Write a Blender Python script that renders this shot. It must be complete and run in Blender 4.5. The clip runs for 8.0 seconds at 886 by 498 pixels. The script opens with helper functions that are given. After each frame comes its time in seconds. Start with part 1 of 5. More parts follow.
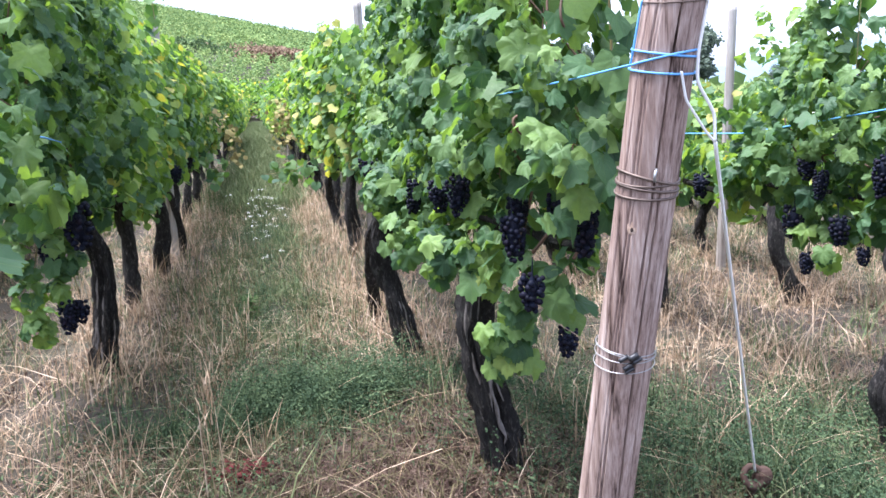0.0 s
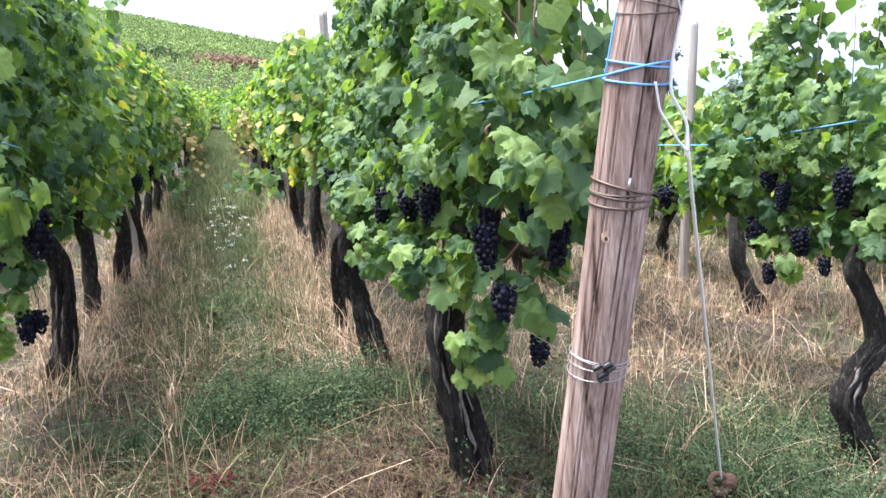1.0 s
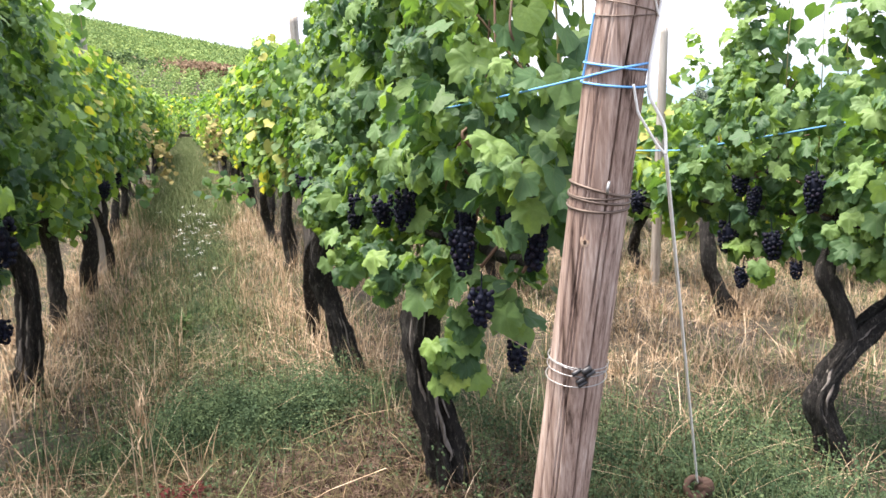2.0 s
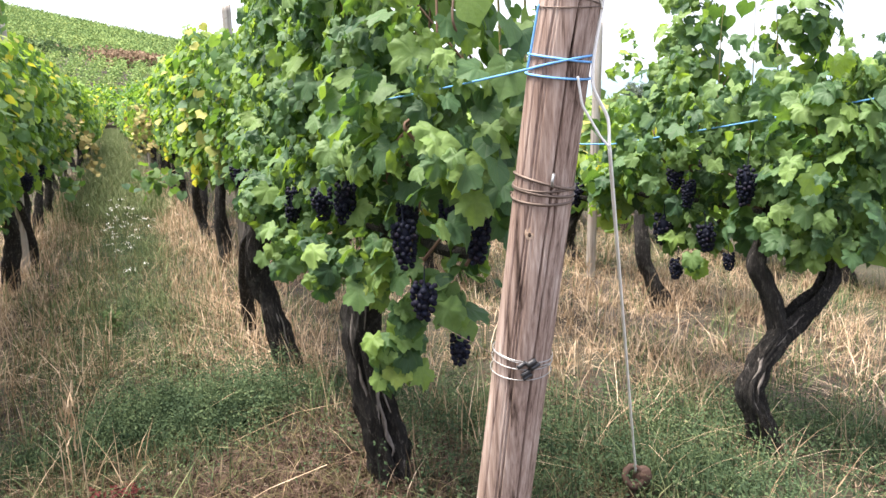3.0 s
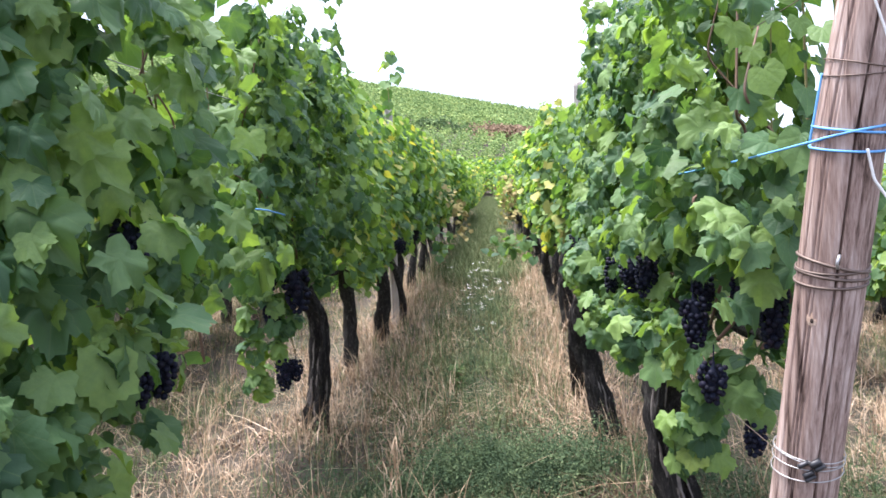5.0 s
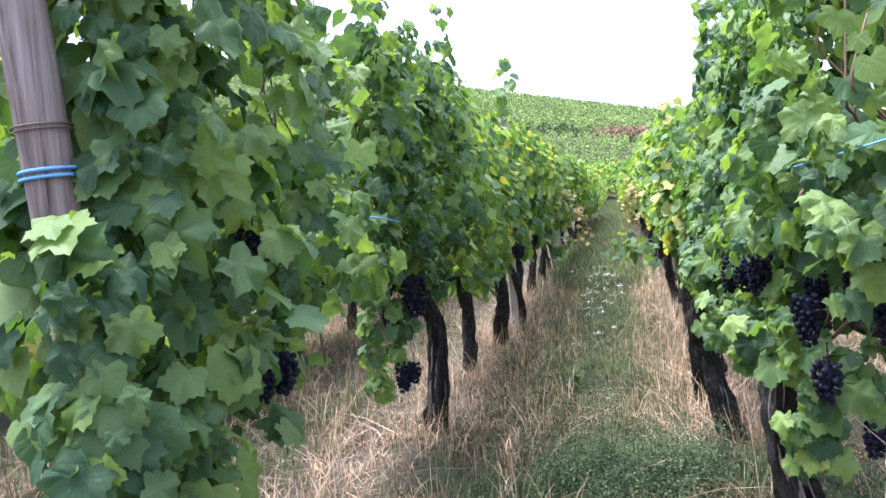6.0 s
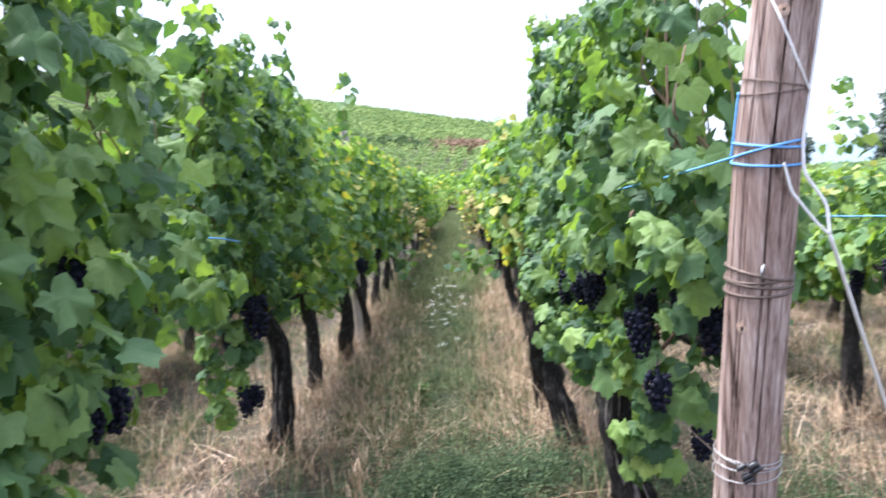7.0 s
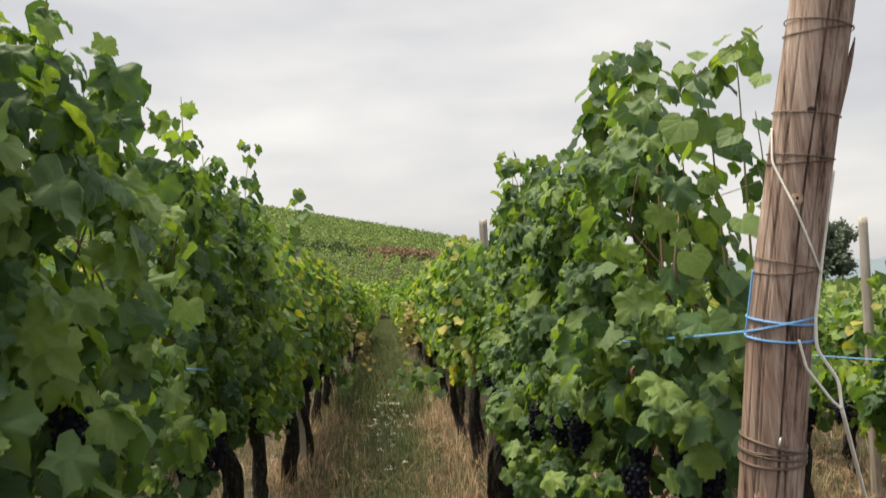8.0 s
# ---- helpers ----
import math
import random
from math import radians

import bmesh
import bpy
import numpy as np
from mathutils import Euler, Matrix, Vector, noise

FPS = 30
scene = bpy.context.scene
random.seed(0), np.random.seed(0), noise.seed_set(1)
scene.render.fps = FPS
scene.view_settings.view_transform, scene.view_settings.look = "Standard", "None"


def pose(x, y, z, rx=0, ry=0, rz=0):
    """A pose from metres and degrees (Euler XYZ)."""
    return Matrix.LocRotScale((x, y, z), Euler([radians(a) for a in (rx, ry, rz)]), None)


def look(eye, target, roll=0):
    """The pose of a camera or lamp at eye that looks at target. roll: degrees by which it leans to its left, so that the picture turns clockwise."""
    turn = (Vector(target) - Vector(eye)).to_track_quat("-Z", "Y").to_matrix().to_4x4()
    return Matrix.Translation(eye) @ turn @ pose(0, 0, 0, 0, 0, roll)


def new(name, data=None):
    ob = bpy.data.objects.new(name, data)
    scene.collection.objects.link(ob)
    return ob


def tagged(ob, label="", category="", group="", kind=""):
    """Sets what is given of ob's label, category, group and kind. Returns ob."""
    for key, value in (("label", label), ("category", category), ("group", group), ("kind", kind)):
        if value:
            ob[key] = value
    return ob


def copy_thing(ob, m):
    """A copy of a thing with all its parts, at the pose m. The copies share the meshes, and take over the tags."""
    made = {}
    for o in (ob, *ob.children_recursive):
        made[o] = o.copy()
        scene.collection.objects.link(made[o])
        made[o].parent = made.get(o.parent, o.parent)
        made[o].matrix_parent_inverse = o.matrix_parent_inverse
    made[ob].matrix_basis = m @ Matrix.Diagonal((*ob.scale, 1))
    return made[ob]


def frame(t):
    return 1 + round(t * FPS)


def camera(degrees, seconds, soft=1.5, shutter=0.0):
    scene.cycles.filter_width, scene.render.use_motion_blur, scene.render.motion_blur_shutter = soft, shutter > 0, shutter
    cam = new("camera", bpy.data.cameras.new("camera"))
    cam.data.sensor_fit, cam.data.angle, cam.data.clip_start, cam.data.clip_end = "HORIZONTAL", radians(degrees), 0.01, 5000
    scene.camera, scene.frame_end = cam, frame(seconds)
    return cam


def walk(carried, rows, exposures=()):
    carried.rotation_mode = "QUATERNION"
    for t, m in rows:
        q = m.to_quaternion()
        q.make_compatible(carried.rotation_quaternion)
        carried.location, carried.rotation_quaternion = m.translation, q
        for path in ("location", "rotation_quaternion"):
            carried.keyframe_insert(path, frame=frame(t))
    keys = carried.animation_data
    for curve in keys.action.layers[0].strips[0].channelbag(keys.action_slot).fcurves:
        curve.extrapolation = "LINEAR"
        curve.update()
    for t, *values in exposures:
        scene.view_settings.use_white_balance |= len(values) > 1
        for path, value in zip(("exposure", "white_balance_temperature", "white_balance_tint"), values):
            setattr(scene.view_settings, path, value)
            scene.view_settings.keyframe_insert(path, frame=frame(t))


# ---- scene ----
cam = camera(57.0, 8.0, soft=1.5, shutter=0.35)
PATH = [
    (0, (0.284, 0.137, 1.287), (0.706, 2.059, 0.927), -2.3),
    (0.5, (0.265, 0.142, 1.281), (0.746, 2.051, 0.925), -2.0),
    (1, (0.263, 0.148, 1.283), (0.776, 2.052, 0.945), -1.7),
    (2.3, (0.251, 0.178, 1.274), (0.876, 2.05, 0.951), -1.8),
    (2.5, (0.245, 0.183, 1.278), (0.908, 2.04, 0.946), -1.8),
    (3, (0.25, 0.195, 1.272), (0.978, 2.026, 0.929), -1.2),
    (3.5, (0.235, 0.173, 1.277), (0.827, 2.058, 0.964), -1.2),
    (4, (0.265, 0.167, 1.277), (0.524, 2.133, 1.012), -2.2),
    (4.5, (0.355, 0.153, 1.283), (0.386, 2.141, 1.073), -2.0),
    (4.7, (0.383, 0.141, 1.289), (0.34, 2.132, 1.106), -2.0),
    (5.8, (0.452, 0.083, 1.277), (0.103, 2.049, 1.151), -3.4),
    (6, (0.463, 0.072, 1.278), (0.043, 2.023, 1.153), -3.9),
    (6.5, (0.483, 0.09, 1.275), (0.11, 2.05, 1.137), -4.9),
    (7, (0.456, 0.092, 1.303), (0.418, 2.088, 1.178), -4.3),
    (7.5, (0.338, 0.081, 1.361), (0.449, 2.078, 1.354), -3.1),
    (8, (0.296, 0.081, 1.41), (0.442, 2.072, 1.538), -2.6),
]
walk(cam, [(t, look(eye, target, roll)) for t, eye, target, roll in PATH],
     exposures=[(0.0, 2.75, 5500, 17), (2.5, 2.70, 6600, 13), (4.5, 2.68, 5950, 16), (6.0, 2.82, 5650, 19), (6.7, 2.74, 5450, 17), (7.5, 2.32, 6850, 12), (8.0, 1.53, 7650, 8.5)])

# ---- light: an overcast late-summer day ----
world = bpy.data.worlds.new("overcast_sky")
scene.world = world
world.use_nodes = True
wn, wl = world.node_tree.nodes, world.node_tree.links
wn.clear()
w_out = wn.new("ShaderNodeOutputWorld")
w_bg = wn.new("ShaderNodeBackground")
w_sky = wn.new("ShaderNodeTexSky")
w_sky.sky_type, w_sky.sun_disc = "NISHITA", False
w_sky.sun_elevation, w_sky.sun_rotation = radians(73), radians(-75)
w_sky.dust_density = 4.0
w_co = wn.new("ShaderNodeTexCoord")
w_map = wn.new("ShaderNodeMapping")
w_map.inputs["Scale"].default_value = (1.6, 1.6, 5.0)
w_noise = wn.new("ShaderNodeTexNoise")
w_noise.inputs["Scale"].default_value, w_noise.inputs["Detail"].default_value = 1.3, 4.0
w_ramp = wn.new("ShaderNodeValToRGB")
w_ramp.color_ramp.elements[0].position, w_ramp.color_ramp.elements[0].color = 0.30, (1.66, 1.82, 2.20, 1)
w_ramp.color_ramp.elements[1].position, w_ramp.color_ramp.elements[1].color = 0.68, (2.98, 3.08, 3.36, 1)
w_mix = wn.new("ShaderNodeMixRGB")
w_mix.inputs["Fac"].default_value = 0.9
w_bg.inputs["Strength"].default_value = 0.108
wl.new(w_co.outputs["Generated"], w_map.inputs["Vector"])
wl.new(w_map.outputs["Vector"], w_noise.inputs["Vector"])
wl.new(w_noise.outputs["Fac"], w_ramp.inputs["Fac"])
wl.new(w_sky.outputs["Color"], w_mix.inputs["Color1"])
wl.new(w_ramp.outputs["Color"], w_mix.inputs["Color2"])
wl.new(w_mix.outputs["Color"], w_bg.inputs["Color"])
wl.new(w_bg.outputs["Background"], w_out.inputs["Surface"])

sun_data = bpy.data.lights.new("sun", "SUN")
sun_data.energy, sun_data.angle, sun_data.color = 2.35, radians(36), (1.0, 0.94, 0.84)
sun = new("sun", sun_data)
sun.matrix_world = look((-9, 5.5, 30), (0, 3, 0))

RNG = np.random.default_rng(7)


# ---- materials ----
def material(name):
    m = bpy.data.materials.new(name)
    m.use_nodes = True
    return m, m.node_tree.nodes, m.node_tree.links, m.node_tree.nodes["Principled BSDF"]


def ramp_node(nodes, stops):
    r = nodes.new("ShaderNodeValToRGB")
    els = r.color_ramp.elements
    while len(els) < len(stops):
        els.new(0.5)
    for e, (p, c) in zip(els, stops):
        e.position, e.color = p, (*c, 1)
    return r


def noise_node(nodes, links, scale, detail=4.0, source=None, stretch=(1, 1, 1), rough=0.55):
    mp = nodes.new("ShaderNodeMapping")
    mp.inputs["Scale"].default_value = stretch
    if source is None:
        source = nodes.new("ShaderNodeTexCoord").outputs["Object"]
    links.new(source, mp.inputs["Vector"])
    n = nodes.new("ShaderNodeTexNoise")
    n.inputs["Scale"].default_value, n.inputs["Detail"].default_value, n.inputs["Roughness"].default_value = scale, detail, rough
    links.new(mp.outputs["Vector"], n.inputs["Vector"])
    return n


def mathn(nodes, links, op, a, b=None, c=None):
    n = nodes.new("ShaderNodeMath")
    n.operation = op
    for i, v in enumerate((a, b, c)):
        if v is None:
            continue
        if isinstance(v, (int, float)):
            n.inputs[i].default_value = v
        else:
            links.new(v, n.inputs[i])
    return n.outputs[0]


def mixc(nodes, links, fac, a, b, mode="MIX"):
    n = nodes.new("ShaderNodeMixRGB")
    n.blend_type = mode
    for i, v in ((0, fac), (1, a), (2, b)):
        if isinstance(v, (int, float)):
            n.inputs[i].default_value = v
        elif isinstance(v, tuple):
            n.inputs[i].default_value = (*v, 1)
        else:
            links.new(v, n.inputs[i])
    return n.outputs[0]


def bump(nodes, links, bsdf, height, strength, distance):
    b = nodes.new("ShaderNodeBump")
    b.inputs["Strength"].default_value, b.inputs["Distance"].default_value = strength, distance
    links.new(height, b.inputs["Height"])
    links.new(b.outputs["Normal"], bsdf.inputs["Normal"])


def leaf_material(name, pieces, veins=True, shift=0.0, by_vine=0.0, tone=None):
    """Vine leaf: varied greens, pale veins from the leaf's own map, light passing through the blade."""
    m, n, l, p = material(name)
    if pieces:
        rnd = n.new("ShaderNodeObjectInfo").outputs["Random"]
    else:
        rnd = n.new("ShaderNodeNewGeometry").outputs["Random Per Island"]
    pos = n.new("ShaderNodeNewGeometry").outputs["Position"]
    patch = noise_node(n, l, 0.9, 2.0, pos)
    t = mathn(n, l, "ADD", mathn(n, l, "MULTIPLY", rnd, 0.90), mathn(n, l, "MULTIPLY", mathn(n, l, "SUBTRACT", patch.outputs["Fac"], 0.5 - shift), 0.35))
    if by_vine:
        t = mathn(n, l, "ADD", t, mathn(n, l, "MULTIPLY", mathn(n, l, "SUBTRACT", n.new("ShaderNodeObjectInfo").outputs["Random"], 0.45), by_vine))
    ramp = ramp_node(n, [(0.0, (0.026, 0.060, 0.036)), (0.35, (0.072, 0.138, 0.062)), (0.7, (0.156, 0.244, 0.086)),
                         (0.93, (0.205, 0.305, 0.086)), (0.985, (0.27, 0.34, 0.095)), (1.0, (0.36, 0.34, 0.11))])
    l.new(t, ramp.inputs["Fac"])
    col = ramp.outputs["Color"]
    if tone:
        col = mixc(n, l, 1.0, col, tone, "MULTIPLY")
    uv = n.new("ShaderNodeTexCoord").outputs["UV"]
    mott = noise_node(n, l, 7.0, 3.0, uv)
    col = mixc(n, l, mathn(n, l, "MULTIPLY", mott.outputs["Fac"], 0.55), col, (0.055, 0.125, 0.052), "MIX")
    if veins:
        sep = n.new("ShaderNodeSeparateXYZ")
        l.new(uv, sep.inputs[0])
        ax = mathn(n, l, "ABSOLUTE", sep.outputs[0])
        d = None
        for k in (0.0, 0.62, 1.75, -2.6):
            # distance to a ray from the leaf's base: x = k * y
            e = mathn(n, l, "ABSOLUTE", mathn(n, l, "SUBTRACT", ax, mathn(n, l, "MULTIPLY", sep.outputs[1], k)))
            e = mathn(n, l, "DIVIDE", e, math.sqrt(1 + k * k))
            d = e if d is None else mathn(n, l, "MINIMUM", d, e)
        vein = mathn(n, l, "LESS_THAN", d, 0.010)
        col = mixc(n, l, mathn(n, l, "MULTIPLY", vein, 0.11), col, (0.26, 0.33, 0.13))
        bump(n, l, p, mathn(n, l, "ADD", mathn(n, l, "MULTIPLY", mathn(n, l, "MINIMUM", d, 0.08), 4.0), mott.outputs["Fac"]), 0.5, 0.004)
    l.new(col, p.inputs["Base Color"])
    p.inputs["Roughness"].default_value = 0.52
    p.inputs["Specular IOR Level"].default_value = 0.24
    tr = n.new("ShaderNodeBsdfTranslucent")
    l.new(mixc(n, l, 1.0, col, (1.9, 1.9, 0.55), "MULTIPLY"), tr.inputs["Color"])
    mx = n.new("ShaderNodeMixShader")
    mx.inputs[0].default_value = 0.36
    l.new(p.outputs[0], mx.inputs[1])
    l.new(tr.outputs[0], mx.inputs[2])
    l.new(mx.outputs[0], n["Material Output"].inputs["Surface"])
    return m


def blade_material(name, stops, patch_scale=0.7):
    m, n, l, p = material(name)
    geo = n.new("ShaderNodeNewGeometry")
    patch = noise_node(n, l, patch_scale, 2.0, geo.outputs["Position"])
    tuft = noise_node(n, l, patch_scale * 13, 3.0, geo.outputs["Position"])
    t = mathn(n, l, "ADD", mathn(n, l, "MULTIPLY", geo.outputs["Random Per Island"], 0.5), mathn(n, l, "MULTIPLY", patch.outputs["Fac"], 0.35))
    t = mathn(n, l, "ADD", t, mathn(n, l, "MULTIPLY", mathn(n, l, "SUBTRACT", tuft.outputs["Fac"], 0.40), 1.5))
    ramp = ramp_node(n, stops)
    l.new(mathn(n, l, "SUBTRACT", t, 0.1), ramp.inputs["Fac"])
    l.new(ramp.outputs["Color"], p.inputs["Base Color"])
    p.inputs["Roughness"].default_value = 0.75
    p.inputs["Specular IOR Level"].default_value = 0.2
    tr = n.new("ShaderNodeBsdfTranslucent")
    l.new(ramp.outputs["Color"], tr.inputs["Color"])
    mx = n.new("ShaderNodeMixShader")
    mx.inputs[0].default_value = 0.2
    l.new(p.outputs[0], mx.inputs[1])
    l.new(tr.outputs[0], mx.inputs[2])
    l.new(mx.outputs[0], n["Material Output"].inputs["Surface"])
    return m


def bark_material():
    m, n, l, p = material("vine_bark")
    co = n.new("ShaderNodeTexCoord").outputs["Object"]
    strips = noise_node(n, l, 80, 8.0, co, (1, 1, 0.30), 0.78)
    fine = noise_node(n, l, 240, 4.0, co, (1, 1, 0.3))
    lich = noise_node(n, l, 9, 5.0, co)
    ramp = ramp_node(n, [(0.44, (0.004, 0.0035, 0.0035)), (0.53, (0.020, 0.016, 0.014)), (0.60, (0.080, 0.067, 0.060)), (0.68, (0.38, 0.34, 0.31))])
    l.new(strips.outputs["Fac"], ramp.inputs["Fac"])
    col = mixc(n, l, mathn(n, l, "MULTIPLY", fine.outputs["Fac"], 0.35), ramp.outputs["Color"], (0.03, 0.024, 0.02))
    spot = ramp_node(n, [(0.62, (0, 0, 0)), (0.72, (1, 1, 1))])
    l.new(lich.outputs["Fac"], spot.inputs["Fac"])
    col = mixc(n, l, mathn(n, l, "MULTIPLY", spot.outputs["Color"], 0.35), col, (0.20, 0.20, 0.17))
    l.new(col, p.inputs["Base Color"])
    p.inputs["Roughness"].default_value = 0.9
    bump(n, l, p, mathn(n, l, "ADD", strips.outputs["Fac"], mathn(n, l, "MULTIPLY", fine.outputs["Fac"], 0.4)), 1.0, 0.05)
    return m


def wood_material(name, dark, mid, light, grain=38):
    m, n, l, p = material(name)
    co = n.new("ShaderNodeTexCoord").outputs["Object"]
    g1 = noise_node(n, l, grain, 6.0, co, (1, 1, 0.035), 0.6)
    g2 = noise_node(n, l, grain * 5, 4.0, co, (1, 1, 0.03), 0.6)
    big = noise_node(n, l, 5, 3.0, co, (1, 1, 0.6))
    ramp = ramp_node(n, [(0.36, dark), (0.47, mid), (0.66, light)])
    l.new(mathn(n, l, "ADD", mathn(n, l, "MULTIPLY", g1.outputs["Fac"], 0.65), mathn(n, l, "MULTIPLY", g2.outputs["Fac"], 0.35)), ramp.inputs["Fac"])
    stain = ramp_node(n, [(0.35, (0.70, 0.62, 0.58)), (0.65, (1.0, 1.0, 1.0))])
    l.new(big.outputs["Fac"], stain.inputs["Fac"])
    col = mixc(n, l, 0.8, ramp.outputs["Color"], stain.outputs["Color"], "MULTIPLY")
    l.new(col, p.inputs["Base Color"])
    p.inputs["Roughness"].default_value = 0.82
    p.inputs["Specular IOR Level"].default_value = 0.25
    bump(n, l, p, mathn(n, l, "ADD", g1.outputs["Fac"], mathn(n, l, "MULTIPLY", g2.outputs["Fac"], 0.6)), 0.6, 0.004)
    return m


def simple_material(name, c1, c2, scale, rough, metal=0.0, bump_s=0.2, dist=0.001):
    m, n, l, p = material(name)
    a = noise_node(n, l, scale, 4.0)
    l.new(mixc(n, l, a.outputs["Fac"], c1, c2), p.inputs["Base Color"])
    p.inputs["Roughness"].default_value, p.inputs["Metallic"].default_value = rough, metal
    bump(n, l, p, a.outputs["Fac"], bump_s, dist)
    return m


def ground_material():
    m, n, l, p = material("ground_soil")
    pos = n.new("ShaderNodeNewGeometry").outputs["Position"]
    big = noise_node(n, l, 0.8, 4.0, pos)
    mid = noise_node(n, l, 6.0, 6.0, pos, (1, 1, 1), 0.65)
    fine = noise_node(n, l, 55.0, 6.0, pos, (1, 1, 1), 0.7)
    r1 = ramp_node(n, [(0.3, (0.012, 0.009, 0.007)), (0.5, (0.040, 0.029, 0.021)), (0.7, (0.120, 0.088, 0.065))])
    l.new(mathn(n, l, "ADD", mathn(n, l, "MULTIPLY", mid.outputs["Fac"], 0.5), mathn(n, l, "MULTIPLY", fine.outputs["Fac"], 0.5)), r1.inputs["Fac"])
    r2 = ramp_node(n, [(0.42, (0, 0, 0)), (0.6, (1, 1, 1))])
    l.new(big.outputs["Fac"], r2.inputs["Fac"])
    col = mixc(n, l, mathn(n, l, "MULTIPLY", r2.outputs["Color"], 0.4), r1.outputs["Color"], (0.050, 0.060, 0.026))
    l.new(col, p.inputs["Base Color"])
    p.inputs["Roughness"].default_value = 0.95
    bump(n, l, p, mathn(n, l, "ADD", mid.outputs["Fac"], fine.outputs["Fac"]), 0.8, 0.03)
    return m


def grape_material(name, pieces):
    m, n, l, p = material(name)
    rnd = n.new("ShaderNodeObjectInfo").outputs["Random"] if pieces else n.new("ShaderNodeNewGeometry").outputs["Random Per Island"]
    bloom = noise_node(n, l, 60, 3.0)
    c = ramp_node(n, [(0.0, (0.004, 0.004, 0.009)), (0.7, (0.007, 0.009, 0.022)), (1.0, (0.014, 0.010, 0.020))])
    l.new(rnd, c.inputs["Fac"])
    f = mathn(n, l, "MULTIPLY", bloom.outputs["Fac"], 0.028)
    l.new(mixc(n, l, f, c.outputs["Color"], (0.13, 0.16, 0.26)), p.inputs["Base Color"])
    p.inputs["Roughness"].default_value = 0.62
    p.inputs["Specular IOR Level"].default_value = 0.16
    return m


M_LEAF = leaf_material("vine_leaf", False, tone=(1.20, 1.15, 1.14))
M_LEAF_PIECE = leaf_material("vine_leaf_single", True, tone=(1.20, 1.15, 1.14))
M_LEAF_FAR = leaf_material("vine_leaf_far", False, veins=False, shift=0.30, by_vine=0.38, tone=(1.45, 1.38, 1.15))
M_LEAF_YOUNG = leaf_material("vine_leaf_young", False, shift=0.14, tone=(1.25, 1.2, 1.0))
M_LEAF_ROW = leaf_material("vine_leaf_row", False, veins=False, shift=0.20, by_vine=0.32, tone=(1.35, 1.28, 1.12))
M_BARK = bark_material()
M_STRIP = simple_material("peeling_bark", (0.035, 0.028, 0.025), (0.30, 0.265, 0.24), 55, 0.9, 0, 0.8, 0.004)
M_POST = wood_material("weathered_post_wood", (0.060, 0.038, 0.030), (0.31, 0.225, 0.190), (0.58, 0.48, 0.43), 52)
M_POST_GREY = wood_material("grey_stake_wood", (0.16, 0.145, 0.13), (0.36, 0.33, 0.30), (0.55, 0.52, 0.48), 30)
M_POST_DARK = wood_material("dark_post_wood", (0.07, 0.055, 0.048), (0.23, 0.19, 0.175), (0.40, 0.35, 0.325), 34)
M_CRACK = simple_material("wood_crack_dark", (0.020, 0.012, 0.009), (0.05, 0.032, 0.024), 40, 0.95)
M_KNOT = wood_material("knot_wood", (0.20, 0.12, 0.08), (0.44, 0.32, 0.24), (0.60, 0.48, 0.39), 60)
M_CANE = simple_material("vine_cane", (0.075, 0.042, 0.028), (0.17, 0.10, 0.06), 30, 0.7)
M_PETIOLE = simple_material("green_shoot", (0.15, 0.20, 0.06), (0.24, 0.14, 0.07), 14, 0.6)
M_WIRE = simple_material("rusty_wire", (0.10, 0.075, 0.062), (0.20, 0.15, 0.125), 90, 0.55, 0.5)
M_STEEL = simple_material("galvanised_wire", (0.36, 0.36, 0.37), (0.50, 0.49, 0.48), 90, 0.45, 0.8)
M_BLUE = simple_material("blue_twine", (0.09, 0.30, 0.66), (0.20, 0.46, 0.82), 200, 0.6, 0, 0.5, 0.0008)
M_WHITE = simple_material("white_cord", (0.84, 0.83, 0.80), (0.92, 0.91, 0.89), 160, 0.75, 0, 0.5, 0.0008)
M_RUST = simple_material("rusty_iron", (0.035, 0.022, 0.018), (0.12, 0.065, 0.045), 45, 0.85, 0.2, 0.6, 0.002)
M_CLIP = simple_material("dark_clip", (0.02, 0.02, 0.022), (0.06, 0.06, 0.065), 60, 0.4, 0.3)
M_GRAPE, M_BERRY = grape_material("grape_skin", False), grape_material("berry_skin", True)
M_GROUND = ground_material()
M_DRY = blade_material("dry_grass_straw", [(0.0, (0.098, 0.063, 0.040)), (0.3, (0.295, 0.202, 0.123)), (0.65, (0.532, 0.399, 0.276)), (1.0, (0.788, 0.649, 0.511))])
M_GREEN = blade_material("green_grass", [(0.0, (0.043, 0.066, 0.028)), (0.5, (0.113, 0.148, 0.062)), (1.0, (0.257, 0.265, 0.133))])
M_OLIVE = blade_material("olive_grass", [(0.0, (0.036, 0.031, 0.015)), (0.4, (0.086, 0.077, 0.034)), (0.7, (0.180, 0.144, 0.077)), (1.0, (0.414, 0.333, 0.225))], 1.3)
M_HERB = blade_material("herb_leaf", [(0.0, (0.025, 0.048, 0.026)), (0.5, (0.064, 0.102, 0.048)), (1.0, (0.180, 0.230, 0.107))])
M_LITTER = blade_material("dead_litter", [(0.0, (0.022, 0.012, 0.009)), (0.4, (0.064, 0.038, 0.029)), (0.75, (0.145, 0.098, 0.072)), (1.0, (0.340, 0.272, 0.212))], 1.6)
M_RED = blade_material("red_weed", [(0.0, (0.06, 0.012, 0.014)), (0.6, (0.13, 0.024, 0.026)), (1.0, (0.20, 0.07, 0.05))])
